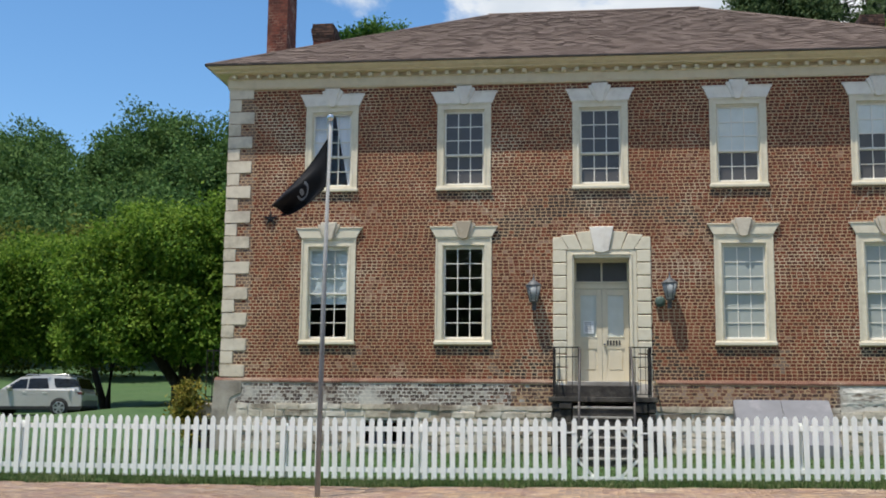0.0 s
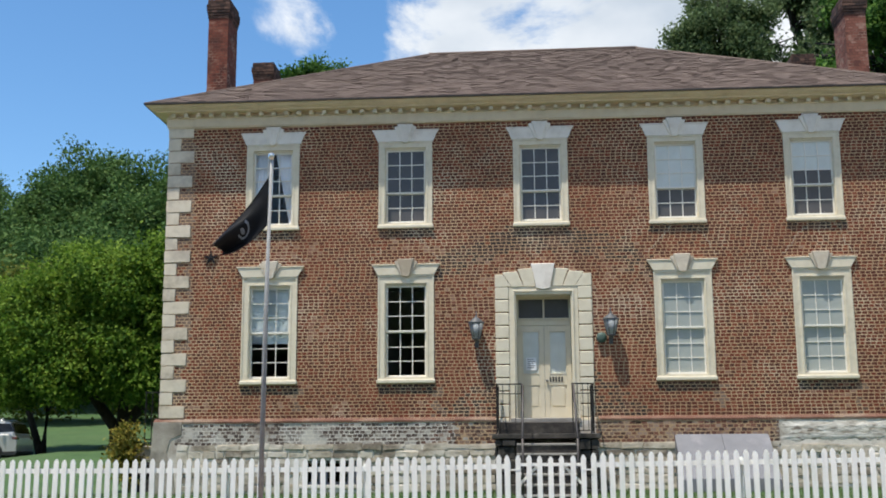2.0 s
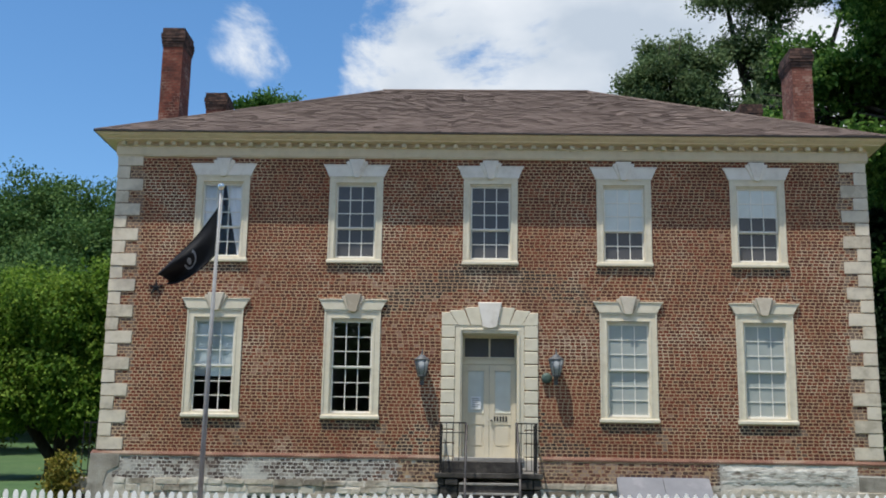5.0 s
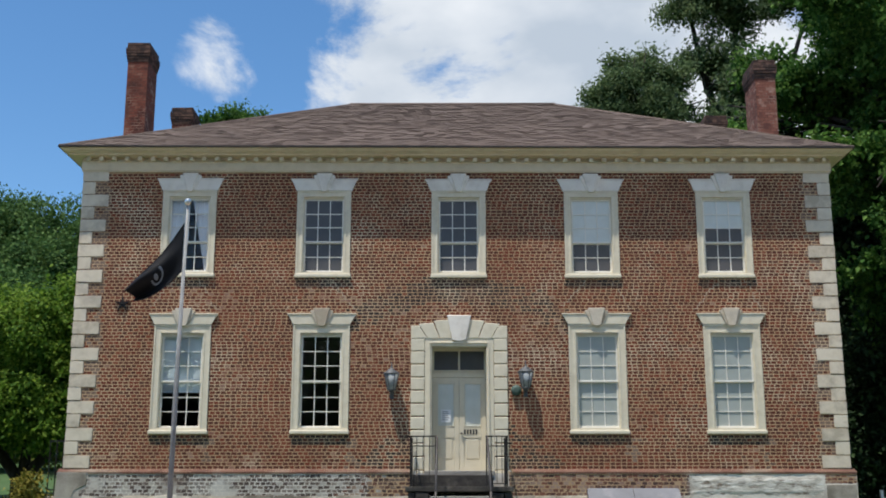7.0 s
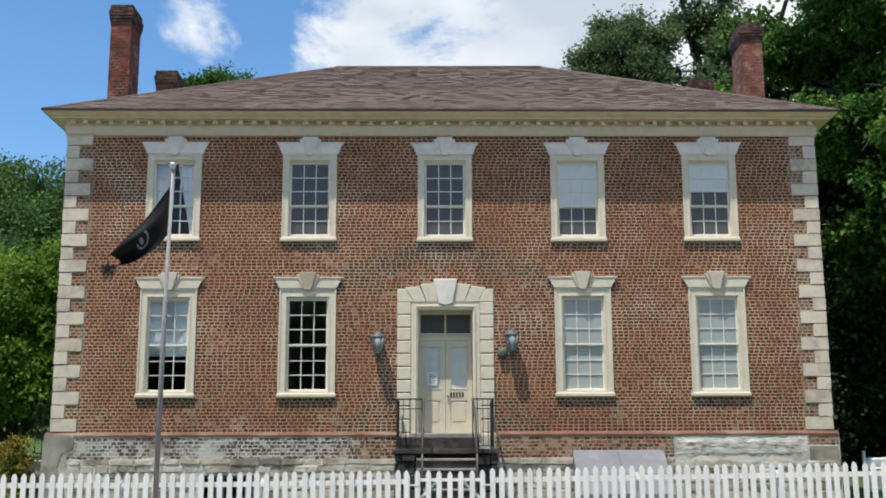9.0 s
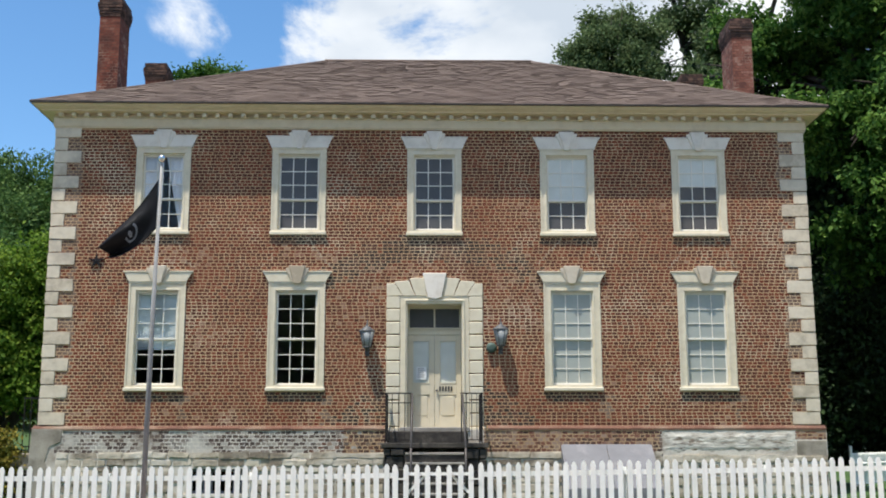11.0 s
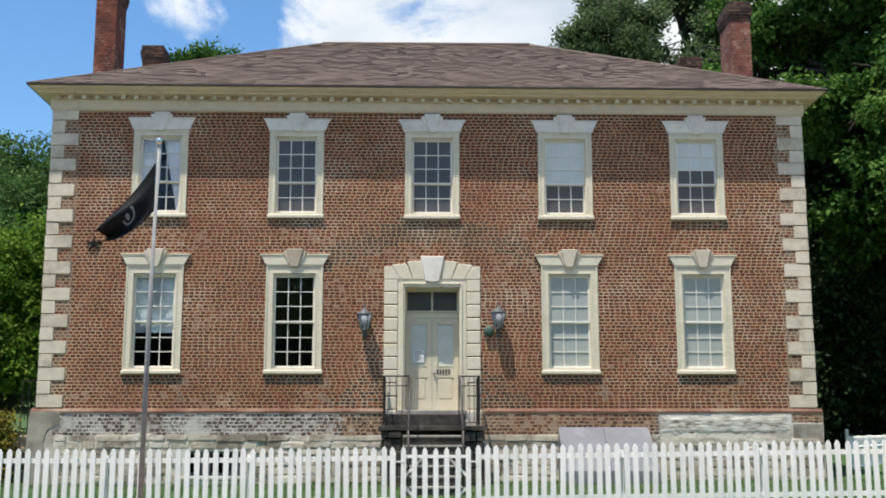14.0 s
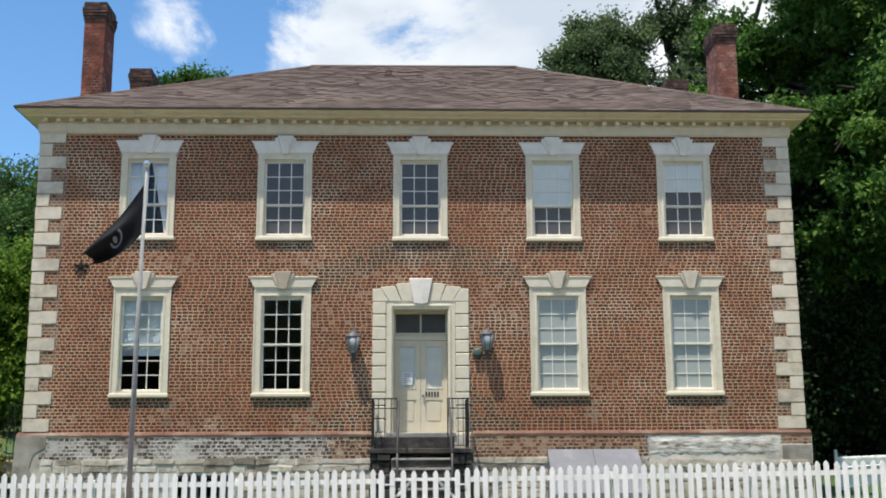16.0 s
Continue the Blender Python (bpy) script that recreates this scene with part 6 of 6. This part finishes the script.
# foundation: limewashed brick courses, then rubble
door_gap = (DOOR_X - 1.06, DOOR_X + 1.06, 0.0, 2.0)
base = {"wash": [], "red": []}
for x0, x1, z0 in ((-8.10, DOOR_X - 1.06, 1.36), (DOOR_X + 1.06, 5.0, 1.30), (7.9, 8.58, 1.63)):
    for _, a, b, za, zb in course_bricks(x0, x1, z0, TABLE - 0.04, [], 60 + int(x0)):
        washed = x0 < 0 and rd.random() < (-1.2 - a) / 1.6
        base["wash" if washed else "red"].append((a, b, BASE_Y + rd.uniform(-0.0014, -0.0008), BASE_Y + 0.03, za, zb))
for key, mat in (("wash", M_WHITEWASHED), ("red", M_BASE_RED)):
    part("foundation_bricks", boxes_mesh("foundation_bricks", base[key], mat, 0.010, rng), None, foundation, kind="stuff")
bm = bmesh.new()
for x0, x1 in ((-1.9, DOOR_X - 1.07), (DOOR_X + 1.07, 4.95), (7.93, 8.58)):
    box(bm, x0, x1, BASE_Y - 0.0005, BASE_Y + 0.02, 1.32 if x0 < 7 else 1.635, TABLE - 0.041)
part("bedding_mortar", bm, M_MORTAR, foundation, "sandy mortar between red base bricks", kind="stuff")


def rubble(x0, x1, z0, z1, seed):
    """Roughly coursed stones, each its own piece."""
    rd = random.Random(seed)
    z = z0
    while z < z1 - 0.05:
        h = min(rd.uniform(0.10, 0.19), z1 - z)
        if z1 - z - h < 0.07:
            h = z1 - z
        x = x0
        while x < x1 - 0.05:
            w = min(rd.uniform(0.22, 0.72), x1 - x)
            mx, mz = x + w / 2, z + h / 2
            blocked = door_gap[0] < mx < door_gap[1] or (grille_hole[0] - 0.1 < mx < grille_hole[1] + 0.1 and mz < 1.06 and mz > 0.4) or (2.8 < mx < 4.76 and mz < 1.3)
            if not blocked:
                bm = bmesh.new()
                p = rd.uniform(0.006, 0.036)
                box(bm, x + 0.001, x + w - 0.001, BASE_Y - p, BASE_Y + 0.05, z + 0.001, z + h - 0.001)
                for v in bm.verts:
                    v.co.x += rd.uniform(-0.03, 0.03)
                    v.co.z += rd.uniform(-0.026, 0.026)
                bmesh.ops.bevel(bm, geom=[e for e in bm.edges if all(v.co.y < BASE_Y + 0.01 for v in e.verts)], offset=0.02, segments=2, affect="EDGES")
                part("stone", bm, M_LIMESTONE, foundation)
            x += w
        z += h


def crust(x0, x1, z0, z1, seed):
    """Flaking lime laid over the stones in thin uneven shelves."""
    g = np.random.default_rng(seed)
    nx, nz = int((x1 - x0) / 0.035), int((z1 - z0) / 0.02)
    shelf = np.cumsum(g.normal(0, 1, (nz + 1, 1)), 0)
    wander = np.cumsum(g.normal(0, 0.25, (nz + 1, nx + 1)), 1)
    wander -= wander.mean(1)[:, None]
    depth = 0.0024 * np.sin(shelf * 1.1 + wander * 0.9) + g.normal(0, 0.0016, (nz + 1, nx + 1))
    verts = []
    for j in range(nz + 1):
        for i in range(nx + 1):
            edge = min(1.0, 4 * min(j / nz, 1 - j / nz), 10 * min(i / nx, 1 - i / nx))
            ragged = (0.035 * math.sin(i * 0.9 + 2 * math.sin(i * 0.23)) + 0.03 * math.sin(i * 0.31 + 1)) * max(0.0, 1 - 4 * min(j / nz, 1 - j / nz))
            sway = 0.05 * math.sin(j * 0.8 + 2 * math.sin(j * 0.3)) * max(0.0, 1 - 12 * min(i / nx, 1 - i / nx))
            verts.append((x0 + (x1 - x0) * i / nx + sway + g.normal(0, 0.004), BASE_Y + 0.006 - edge * 0.022 - max(-0.012, depth[j, i]) * edge, z0 + (z1 - z0) * j / nz + ragged + g.normal(0, 0.003)))
    quads = [(j * (nx + 1) + i, j * (nx + 1) + i + 1, (j + 1) * (nx + 1) + i + 1, (j + 1) * (nx + 1) + i) for j in range(nz) for i in range(nx)]
    part("lime_crust", fast_mesh("lime_crust", verts, quads, M_CRUST, True), None, foundation, "flaking white lime crust in rough shelves")


crust(4.95, 7.93, 1.36, 1.825, 91)
rubble(-8.05, 5.0, 0.22, 1.375, 71)
rubble(5.0, 8.58, 0.22, 1.30, 72)

# stepped joints repointed in pale mortar over the lower windows
for cx in BAYS_LOW:
    bm = bmesh.new()
    for side in (-1, 1):
        x, z = cx + side * 0.80, 5.44
        while z < 6.05:
            step = rd.uniform(0.0, 0.13)
            if rd.random() < 0.28:
                x -= side * step
                z += 0.0755
                continue
            a, b = sorted((x, x - side * step))
            box(bm, a - 0.006, b + 0.006, -0.0028, 0.004, z - 0.006, z + 0.006)
            x -= side * step
            box(bm, x - 0.006, x + 0.006, -0.0028, 0.004, z - 0.006, z + 0.080)
            z += 0.0755
    bmesh.ops.remove_doubles(bm, verts=bm.verts, dist=1e-4)
    part("repointed_joint", bm, M_REPOINT, wall_front, "pale repointed joints", kind="stuff")
